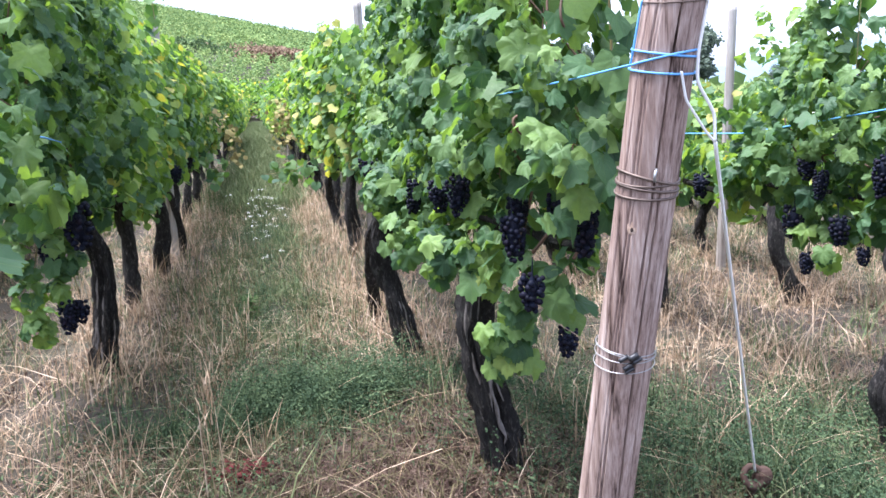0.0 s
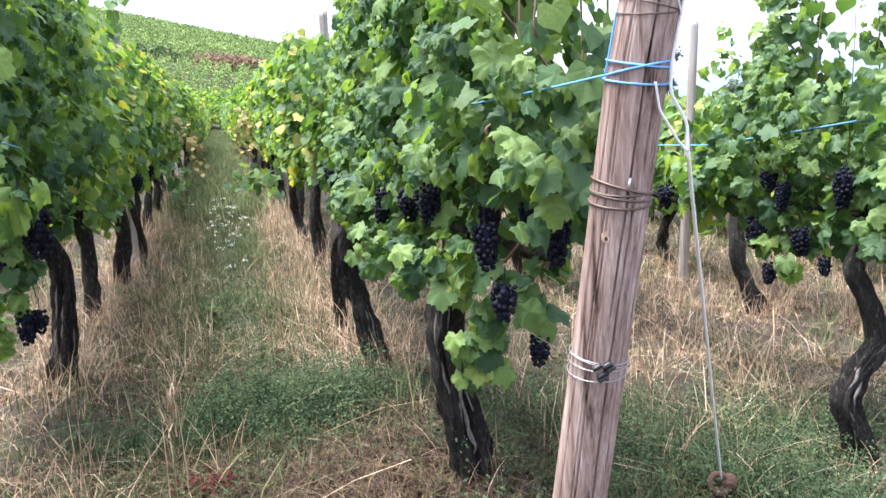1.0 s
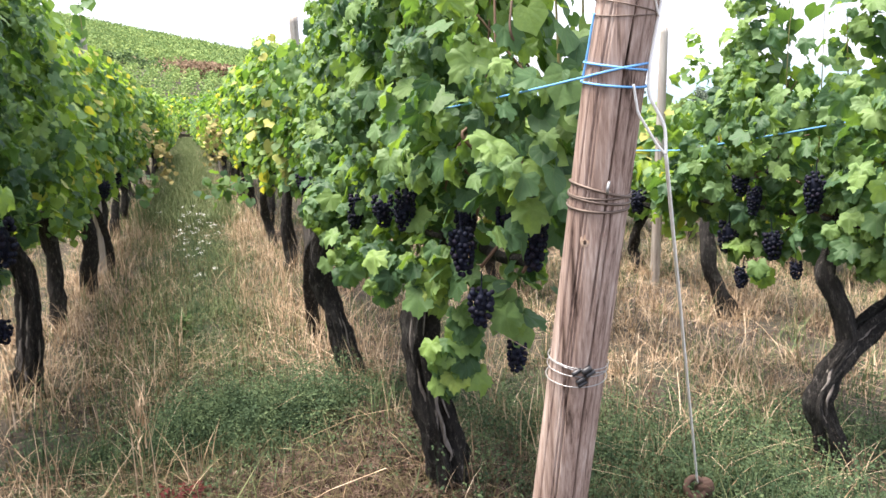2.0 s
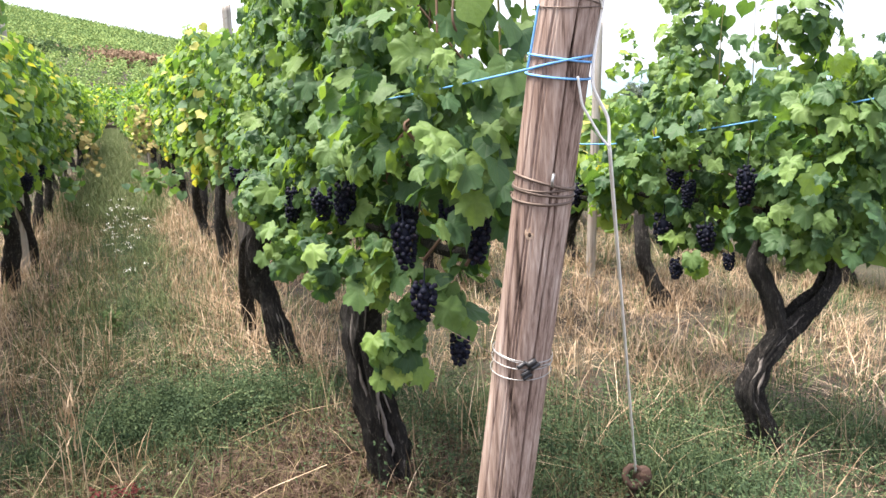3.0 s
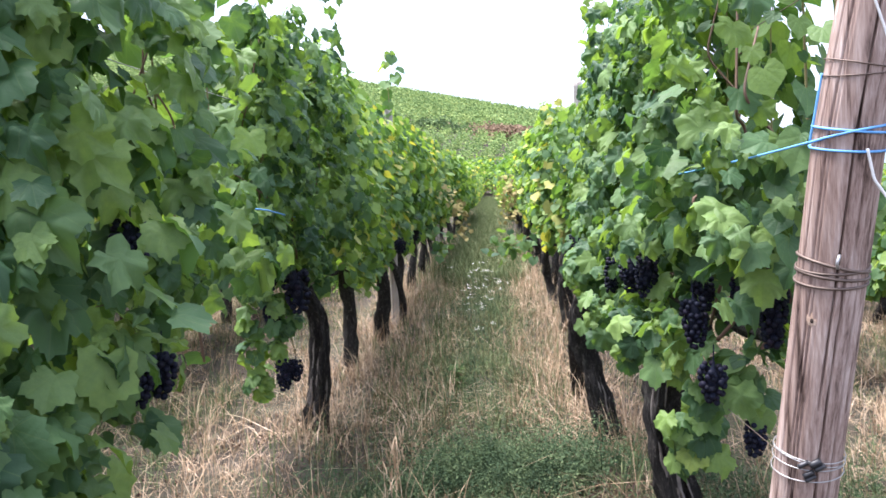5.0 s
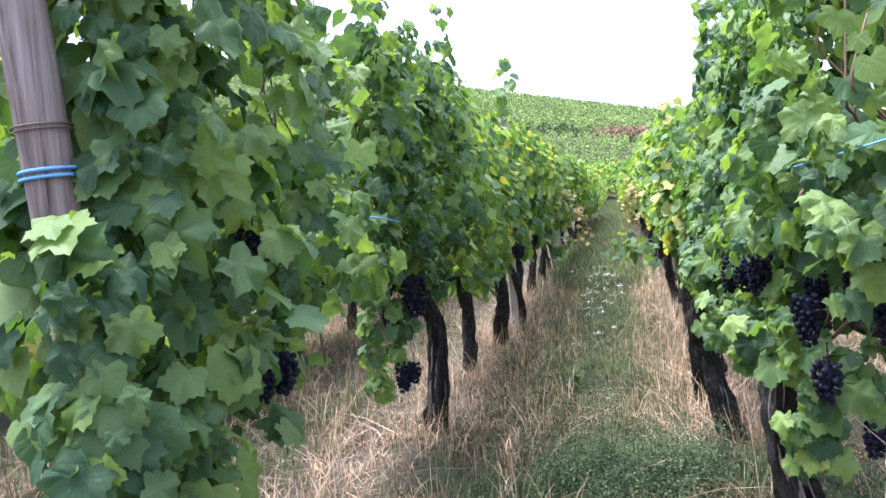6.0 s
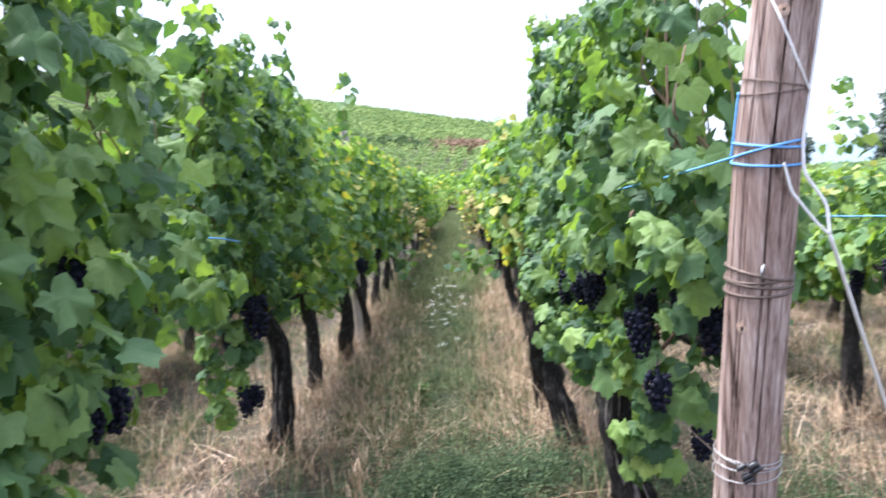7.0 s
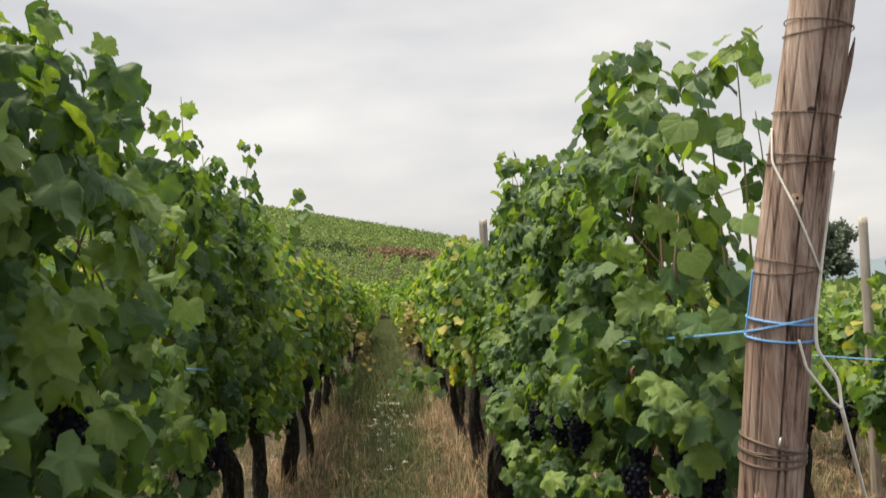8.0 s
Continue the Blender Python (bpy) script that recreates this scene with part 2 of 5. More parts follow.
M_HEDGE = blade_material("hedge_leaf", [(0.0, (0.040, 0.075, 0.030)), (0.6, (0.080, 0.130, 0.045)), (1.0, (0.15, 0.21, 0.075))], 0.2)
M_BROWN = blade_material("dry_scrub", [(0.0, (0.12, 0.085, 0.055)), (0.6, (0.23, 0.155, 0.10)), (1.0, (0.30, 0.23, 0.13))])
M_FLOWER = simple_material("white_flower", (0.70, 0.70, 0.62), (0.82, 0.82, 0.78), 50, 0.8)
# crown greens paled and blued: haze over the distance is put into the colour
M_TREE = blade_material("tree_leaf_hazed", [(0.0, (0.085, 0.115, 0.092)), (0.6, (0.14, 0.18, 0.13)), (1.0, (0.20, 0.24, 0.16))])
# the blue of hazy air is painted into the wooded hills' colour
M_FARHILL = simple_material("far_hill_haze_blue", (0.11, 0.16, 0.20), (0.15, 0.20, 0.24), 0.02, 1.0, 0, 0.0)
M_HILLVINE = blade_material("hill_vine_leaf", [(0.0, (0.060, 0.115, 0.038)), (0.5, (0.165, 0.250, 0.075)), (1.0, (0.34, 0.40, 0.13))], 0.05)


# ---- mesh helpers ----
class Soup:
    """Gathers many small faces into one mesh."""

    def __init__(self):
        self.v, self.f, self.uv, self.n = [], [], [], 0

    def add(self, verts, tris, uvs=None):
        """verts (k, m, 3): k copies of m vertices; tris (q, 3) shared by all copies."""
        k, m = verts.shape[:2]
        self.v.append(verts.reshape(-1, 3))
        self.f.append((tris[None] + (self.n + m * np.arange(k))[:, None, None]).reshape(-1, 3))
        if uvs is not None:
            self.uv.append(np.tile(uvs[tris.reshape(-1)], (k, 1)))
        self.n += k * m

    def mesh(self, name, mat, smooth=True):
        v, f = np.concatenate(self.v), np.concatenate(self.f)
        me = bpy.data.meshes.new(name)
        me.vertices.add(len(v))
        me.vertices.foreach_set("co", v.astype(np.float32).ravel())
        me.loops.add(f.size)
        me.loops.foreach_set("vertex_index", f.astype(np.int32).ravel())
        me.polygons.add(len(f))
        me.polygons.foreach_set("loop_start", np.arange(0, f.size, 3, dtype=np.int32))
        me.polygons.foreach_set("loop_total", np.full(len(f), 3, dtype=np.int32))
        me.polygons.foreach_set("use_smooth", np.full(len(f), smooth))
        if self.uv:
            layer = me.uv_layers.new(name="leaf")
            layer.data.foreach_set("uv", np.concatenate(self.uv).astype(np.float32).ravel())
        me.update(calc_edges=True)
        me.materials.append(mat)
        return me


def child(ob, parent, label=""):
    ob.parent = parent
    return tagged(ob, label) if label else ob


def unit(a):
    return a / np.maximum(np.linalg.norm(a, axis=-1, keepdims=True), 1e-9)


# one half of a vine leaf's edge: three shallow lobes with teeth, a notch at the stalk
HALF = []
for tooth in range(15):
    turn = -74 + tooth * 11.2
    reach = 0.50 + 0.062 * math.cos(math.radians((turn - 90) * 360 / 68)) + (0.030 if tooth % 2 else -0.030)
    HALF.append((1.10 * reach * math.cos(math.radians(turn)) + 0.01, 0.34 + 1.06 * reach * math.sin(math.radians(turn))))
HALF_MID = [(0.18, -0.19), (0.42, -0.10), (0.54, 0.16), (0.57, 0.42), (0.42, 0.62), (0.16, 0.82)]
HALF_FAR = [(0.38, -0.10), (0.50, 0.30), (0.28, 0.70)]


def leaf_shape(half, rings, seed, curl=1.0):
    """A lobed vine leaf: base of the stalk at the origin, tip along +y, face towards +z."""
    r = np.random.default_rng(seed)
    edge = [(0.0, 0.02)] + half + [(0.0, 0.98)] + [(-x, y) for x, y in reversed(half)]
    edge = np.array(edge) + r.normal(0, 0.016, (len(edge), 2))
    c = np.array([0.0, 0.26])
    pts, tris, k = [c], [], len(edge)
    for i in range(1, rings + 1):
        pts.extend(c + (edge - c) * (i / rings) ** 0.9)
    for j in range(k):
        a, b = 1 + j, 1 + (j + 1) % k
        tris.append((0, a, b))
        for i in range(1, rings):
            o, q = 1 + (i - 1) * k, 1 + i * k
            tris += [(o + j, q + j, q + (j + 1) % k), (o + j, q + (j + 1) % k, o + (j + 1) % k)]
    p = np.array(pts)
    x, y = p[:, 0], p[:, 1]
    ph = r.uniform(0, 6.3, 3)
    z = curl * (0.34 * np.abs(x) - 0.42 * x * x - 0.30 * (y - 0.2) ** 2 + 0.085 * np.sin(9 * x + ph[0]) * np.cos(7 * y + ph[1]) + r.uniform(-0.12, 0.12) * x)
    # edges curl down a little
    rad = np.hypot(x, y - 0.26)
    z -= curl * 0.24 * np.clip(rad - 0.38, 0, 1) * (1 + 0.6 * np.sin(5 * np.arctan2(x, y - 0.26) + ph[2]))
    return np.column_stack([x, y, z]), np.array(tris), p


LEAF_HI = [leaf_shape(HALF, 2, s, 0.5 + 0.36 * s) for s in range(5)]
LEAF_MID = [leaf_shape(HALF_MID, 1, 20 + s, 0.4 + 0.4 * s) for s in range(3)]
LEAF_FAR = [leaf_shape(HALF_FAR, 1, 40 + s, 1.0) for s in range(2)]


# a folded diamond: the smallest leaf, for far foliage and ground herbs
BIT = (np.array([(0, 0, 0), (0.45, 0.42, 0.12), (0, 1, 0), (-0.45, 0.42, 0.12)], float), np.array([(0, 1, 2), (0, 2, 3)]))


def leaf_frames(normal, tip):
    """Axes (across, along, face) for leaves with the given faces and tip directions."""
    nz = unit(normal)
    ty = unit(tip - (tip * nz).sum(-1, keepdims=True) * nz)
    tx = np.cross(ty, nz)
    return tx, ty, nz


def lay_leaves(soup, shapes, pos, normal, tip, size, rng):
    tx, ty, nz = leaf_frames(normal, tip)
    pick = rng.integers(0, len(shapes), len(pos))
    for i, (v, tris, uv) in enumerate(shapes):
        s = pick == i
        if not s.any():
            continue
        w = (v[None, :, :1] * tx[s][:, None] + v[None, :, 1:2] * ty[s][:, None] + v[None, :, 2:] * nz[s][:, None]) * size[s][:, None, None]
        soup.add(pos[s][:, None] + w, tris, uv)


def tube(path, radii, seg=10, rough=0.0, seed=0, close=True, name="tube", mat=None):
    """A bent, tapering, uneven tube as a mesh."""
    path = np.array(path, float)
    d = np.concatenate([[0], np.cumsum(np.linalg.norm(np.diff(path, axis=0), axis=1))])
    n = max(4, int(d[-1] / (np.mean(radii) * ((0.5 if seg > 12 else 1.3) if rough else 1.6))))
    s = np.linspace(0, d[-1], min(n, 70))
    p = np.column_stack([np.interp(s, d, path[:, i]) for i in range(3)])
    for _ in range(max(1, len(s) // 14)):
        p[1:-1] = 0.25 * p[:-2] + 0.5 * p[1:-1] + 0.25 * p[2:]
    rad = np.interp(s / d[-1], np.linspace(0, 1, len(radii)), radii)
    t = unit(np.gradient(p, axis=0))
    up = np.array([0.3, 0.9, 0.1])
    a = unit(np.cross(t, up))
    b = np.cross(t, a)
    ang = np.linspace(0, 2 * np.pi, seg, endpoint=False)
    rr = np.ones((len(s), seg))
    if rough:
        for i in range(len(s)):
            for j in range(seg):
                q = Vector((math.cos(ang[j]) * 2.2 + seed, math.sin(ang[j]) * 2.2, s[i] * 5))
                q2 = Vector((math.cos(ang[j]) * 7 + seed, math.sin(ang[j]) * 7, s[i] * 9))
                q3 = Vector((math.cos(ang[j]) * 16 + seed, math.sin(ang[j]) * 16, s[i] * 14))
                rr[i, j] += rough * (noise.noise(q) * 1.3 + 1.0 * noise.noise(q2) + 0.75 * noise.noise(q3))
    ring = p[:, None] + (np.cos(ang)[None, :, None] * a[:, None] + np.sin(ang)[None, :, None] * b[:, None]) * (rad[:, None] * rr)[:, :, None]
    v = np.concatenate([ring.reshape(-1, 3), p[:1], p[-1:]])
    f = []
    k = len(s)
    for i in range(k - 1):
        for j in range(seg):
            q, w = i * seg + j, i * seg + (j + 1) % seg
            f += [(q, w, w + seg), (q, w + seg, q + seg)]
    for j in range(seg):
        f += [(k * seg, (j + 1) % seg, j), (k * seg + 1, (k - 1) * seg + j, (k - 1) * seg + (j + 1) % seg)]
    so = Soup()
    so.add(v[None], np.array(f))
    return so.mesh(name, mat)


def sag(a, b, drop, n=12):
    a, b = np.array(a, float), np.array(b, float)
    t = np.linspace(0, 1, n)[:, None]
    p = a + (b - a) * t
    p[:, 2] -= (drop * 4 * t * (1 - t))[:, 0]
    return p


# ---- the lie of the land ----
ROW_X = {"far_left": -2.08, "left": -0.53, "middle": 1.0, "right": 2.42, "next_right": 3.62}
ROWS_ALL = [-8.0, -6.5, -5.05, -3.58, -2.08, -0.53, 1.0, 2.42, 3.62, 5.0, 6.45, 7.9]


def land(x, y):
    """Height of the ground: flat vineyard floor, a low ridge under each row, a hill beyond."""
    x, y = np.asarray(x, float), np.asarray(y, float)
    h = 0.012 * np.sin(x * 3.1 + y * 1.7) + 0.010 * np.sin(x * 1.3 - y * 4.3)
    near = np.clip((66 - y) / 6, 0, 1) * np.clip((10 - np.abs(x)) / 2, 0, 1)
    for rx in ROWS_ALL:
        h = h + (0.085 if rx < 2 else 0.015) * near * np.exp(-((x - rx) / 0.24) ** 2)
    bearing = np.degrees(np.arctan2(x, np.maximum(y, 1)))
    top = np.clip(0.097 - 0.0036 * bearing, 0.0, 0.19) * 220
    u = np.clip((y - 68) / 152, 0, 1)
    rise = top * u ** 0.8
    fall = np.clip((y - 220) / 400, 0, 1)
    h = h - 0.05 * np.clip(x - 3.3, 0, 22) * np.clip((60 - y) / 40, 0, 1)
    return h + rise * (1 - 0.8 * fall)


def graded(stops):
    out = []
    for a, b, step in stops:
        out.append(np.arange(a, b, step))
    return np.concatenate(out + [[stops[-1][1]]])


gx = graded([(-1500, -200, 100), (-200, -40, 10), (-40, -9, 2), (-9, -3.5, 0.25), (-3.5, 5.0, 0.09), (5.0, 9, 0.25), (9, 40, 2), (40, 200, 10), (200, 1500, 100)])
gy = graded([(-200, -20, 20), (-20, -2, 2), (-2, 0.8, 0.3), (0.8, 7, 0.09), (7, 34, 0.4), (34, 68, 1.0), (68, 240, 3), (240, 400, 20), (400, 2600, 200)])
GX, GY = np.meshgrid(gx, gy, indexing="ij")
GZ = land(GX, GY)
gv = np.column_stack([GX.ravel(), GY.ravel(), GZ.ravel()])
nx, ny = len(gx), len(gy)
ia = (np.arange(nx - 1)[:, None] * ny + np.arange(ny - 1)[None]).ravel()
gs = Soup()
gs.add(gv[None], np.concatenate([np.column_stack([ia, ia + ny, ia + ny + 1]), np.column_stack([ia, ia + ny + 1, ia + 1])]))
ground = new("ground", gs.mesh("ground", M_GROUND))
tagged(ground, "dry brown vineyard soil with patches of green, rising to a hill", "ground", kind="structure")


# ---- vines ----
def canopy(rng, x0, y0, y1, z0, z1, half, per_m, ragged=0.16, ends=(False, False), low=(), shoots_m=3.2, shoot_h=0.34):
    """Places, faces and tips of the leaves of a trellised vine between y0 and y1; low: (x, y, z, radius, count) of hanging shoots."""
    n = int(per_m * 1.6 * (y1 - y0))
    y = rng.uniform(y0, y1, n)
    ph = rng.uniform(0, 6.3, 4)
    top = z1 + ragged * (0.6 * np.sin(y * 5.1 + ph[0]) + 0.5 * np.sin(y * 11.7 + ph[1]))
    bot = z0 + 0.09 * np.sin(y * 4.3 + ph[2]) + 0.06 * np.sin(y * 9.1 + ph[3])
    w = rng.beta(1.05, 1.0, n)
    z = bot + (top - bot) * w
    prof = half * (0.55 + 0.55 * np.sin(np.pi * np.clip(0.12 + 0.72 * (z - z0) / (z1 - z0), 0, 1)))
    prof = prof * (1 + 0.24 * np.sin(y * 7.3 + 5.0 * z + ph[0]) + 0.2 * np.sin(y * 15 - 11 * z + ph[2]) + 0.14 * np.sin(y * 29 + 23 * z + ph[1]))
    side = np.where(rng.random(n) < 0.5, -1.0, 1.0)
    x = x0 + side * prof * np.where(rng.random(n) < 0.74, rng.uniform(0.60, 1.12, n), rng.uniform(0, 0.7, n))
    face = np.column_stack([side * rng.uniform(0.25, 1.0, n), rng.normal(-0.15, 0.55, n), rng.normal(0.45, 0.42, n)])
    pos = np.column_stack([x, y, z])
    tip = np.column_stack([side * 0.25 + rng.normal(0, 0.45, n), rng.normal(0, 0.65, n), -np.ones(n)])
    groups = [(pos, face, tip)]
    for flag, ye, sgn in ((ends[0], y0, -1.0), (ends[1], y1, 1.0)):
        if flag:
            m = int(per_m * half * 2.2)
            q = np.column_stack([x0 + rng.uniform(-half, half, m) * 0.95, ye + sgn * rng.uniform(-0.06, 0.10, m), rng.uniform(z0, z1 + ragged * 0.5, m)])
            groups.append((q, np.column_stack([rng.normal(0, 0.45, m), sgn * rng.uniform(0.6, 1, m), rng.uniform(0.1, 0.9, m)]),
                           np.column_stack([rng.normal(0, 0.4, m), rng.normal(0, 0.3, m), -np.ones(m)])))
    # single shoots that stand above the hedge
    stems = []
    for k in range(int((y1 - y0) * shoots_m)):
        ys, xs, h = rng.uniform(y0, y1), x0 + rng.normal(0, half * 0.35), rng.uniform(0.08, shoot_h)
        m = int(6 + 22 * h)
        stems.append((xs, ys, z1 - 0.35, z1 + h))
        zz = z1 - 0.08 + rng.uniform(0, 1, m) * (h + 0.08)
        groups.append((np.column_stack([xs + rng.normal(0, 0.035, m), ys + rng.normal(0, 0.04, m), zz]),
                       np.column_stack([rng.normal(0, 0.7, m), rng.normal(-0.2, 0.7, m), rng.uniform(0.2, 0.9, m)]),
                       np.column_stack([rng.normal(0, 0.5, m), rng.normal(0, 0.5, m), -np.ones(m)])))
    for lx, ly, lz, rad, cnt in low:
        q = rng.normal(0, 1, (cnt, 3))
        q = unit(q) * rng.uniform(0.3, 1, (cnt, 1)) * rad
        groups.append((np.array([lx, ly, lz]) + q * np.array([0.9, 0.9, 1.1]), q / rad + np.array([0, -0.5, 0.5]) + rng.normal(0, 0.3, (cnt, 3)),
                       np.column_stack([rng.normal(0, 0.4, cnt), rng.normal(0, 0.4, cnt), -np.ones(cnt)])))
    pos, face, tip = (np.concatenate([g[i] for g in groups]) for i in range(3))
    size = rng.normal(0.056, 0.017, len(pos)).clip(0.026, 0.090)
    high = pos[:, 2] > z1 - 0.02
    size[high] *= rng.uniform(0.55, 0.95, high.sum())
    return pos, face, tip, size, stems


def bunch_mesh(seed, length, width, detail=2, berry=1.0):
    """A hanging bunch of round berries, wide at the shoulder and narrow at the tip; its top at the origin."""
    r = np.random.default_rng(seed)
    bm = bmesh.new()
    bmesh.ops.create_icosphere(bm, subdivisions=detail, radius=1.0)
    bm.verts.ensure_lookup_table()
    v = np.array([q.co for q in bm.verts])
    t = np.array([[q.index for q in f.verts] for f in bm.faces])
    bm.free()
    so, placed = Soup(), []
    tries = 0
    want = int(85 * length / 0.16 / berry ** 2.4)
    while len(placed) < want and tries < 4000:
        tries += 1
        u = r.random() ** 0.85
        rad = width * (0.35 + 0.65 * math.sin(math.pi * min(1, 0.32 + 0.62 * u))) * (1.0 if u < 0.7 else 1.25 - u * 0.36)
        a, rr = r.uniform(0, 6.283), rad * r.uniform(0.72, 1.0)
        p = np.array([rr * math.cos(a), rr * math.sin(a), -0.012 - u * length])
        if all(np.linalg.norm(p - o) > 0.0118 * berry for o in placed):
            placed.append(p)
    c = np.array(placed)
    s = r.uniform(0.0074, 0.0092, (len(c), 1, 1)) * berry
    so.add(c[:, None] + v[None] * s, t)
    core = v * np.array([width * 0.72, width * 0.72, length * 0.48]) + np.array([0, 0, -length * 0.5])
    so.add(core[None], t)
    return so.mesh("grape_bunch", M_GRAPE)


BUNCH_FAR = bunch_mesh(9, 0.14, 0.04, 1, 1.7)
ico = bmesh.new()
bmesh.ops.create_icosphere(ico, subdivisions=2, radius=0.0083)
BERRY = bpy.data.meshes.new("berry")
ico.to_mesh(BERRY)
ico.free()
for poly in BERRY.polygons:
    poly.use_smooth = True
BERRY.materials.append(M_BERRY)
BUNCH_SHAPES = [(0.15, 0.036), (0.125, 0.040), (0.17, 0.035), (0.10, 0.033)]


def bunch(parent, x, y, z, kind=0, scale=1.0, turn=0.0):
    """A hanging bunch: a stalk with a dark core, and every outer berry on its own."""
    length, width = BUNCH_SHAPES[kind % 4]
    r = np.random.default_rng(int(abs(x * 7919 + y * 104729 + z * 1299709)))
    so = Soup()
    k = 8
    ang = np.linspace(0, 2 * math.pi, k, endpoint=False)
    rings = [(0.05, 0.0018), (0.0, 0.002), (-0.022, width * 0.35), (-length * 0.4, width * 0.66), (-length * 0.8, width * 0.36), (-length * 0.94, 0.004)]
    v = np.array([(q * math.cos(t), q * math.sin(t), h) for h, q in rings for t in ang])
    f = []
    for i in range(len(rings) - 1):
        for j in range(k):
            p, q = i * k + j, i * k + (j + 1) % k
            f += [(p, p + k, q + k), (p, q + k, q)]
    so.add(v[None] * scale * 0.88, np.array(f))
    b = new("fruit", so.mesh("fruit", M_GRAPE))
    b.matrix_world = pose(x, y, z, random.uniform(-7, 7), random.uniform(-7, 7), turn)
    child(b, parent, "bunch of ripe blue-black grapes with pale bloom")
    placed, tries = [], 0
    while len(placed) < 70 * length / 0.15 and tries < 1500:
        tries += 1
        u = r.random() ** 0.85
        rad = width * (0.35 + 0.65 * math.sin(math.pi * min(1, 0.32 + 0.62 * u))) * (1.0 if u < 0.7 else 1.25 - u * 0.36)
        t, q = r.uniform(0, 6.283), rad * r.uniform(0.86, 1.0)
        p = np.array([q * math.cos(t), q * math.sin(t), -0.006 - u * length])
        if all(np.linalg.norm(p - o) > 0.0128 for o in placed):
            placed.append(p)
    for p in placed:
        o = new("berry", BERRY)
        o.matrix_basis = Matrix.Translation(p * scale * 0.88) @ Matrix.Scale(scale * r.uniform(0.8, 1.0), 4)
        o.parent = b
    return b


def shoots(parent, rng, x0, y0, y1, z0, z1, count):
    """Brown canes that climb from the cordon through the wires."""
    for k in range(count):
        y = y0 + (y1 - y0) * (k + rng.uniform(0.2, 0.8)) / count
        x = x0 + rng.normal(0, 0.05)
        p = [(x, y, z0)]
        for q in range(1, 6):
            p.append((x0 + rng.normal(0, 0.07), y + rng.normal(0, 0.05), z0 + (z1 + rng.uniform(-0.35, -0.02) - z0) * q / 5))
        child(new("cane", tube(p, [0.0045, 0.0036, 0.0025], 6, name="cane", mat=M_CANE)), parent, "thin reddish-brown vine cane")


LEAF_PIECES = []
for shp in LEAF_HI[:4]:
    so_ = Soup()
    so_.add(shp[0][None], shp[1], shp[2])
    LEAF_PIECES.append(so_.mesh("leaf", M_LEAF_PIECE))


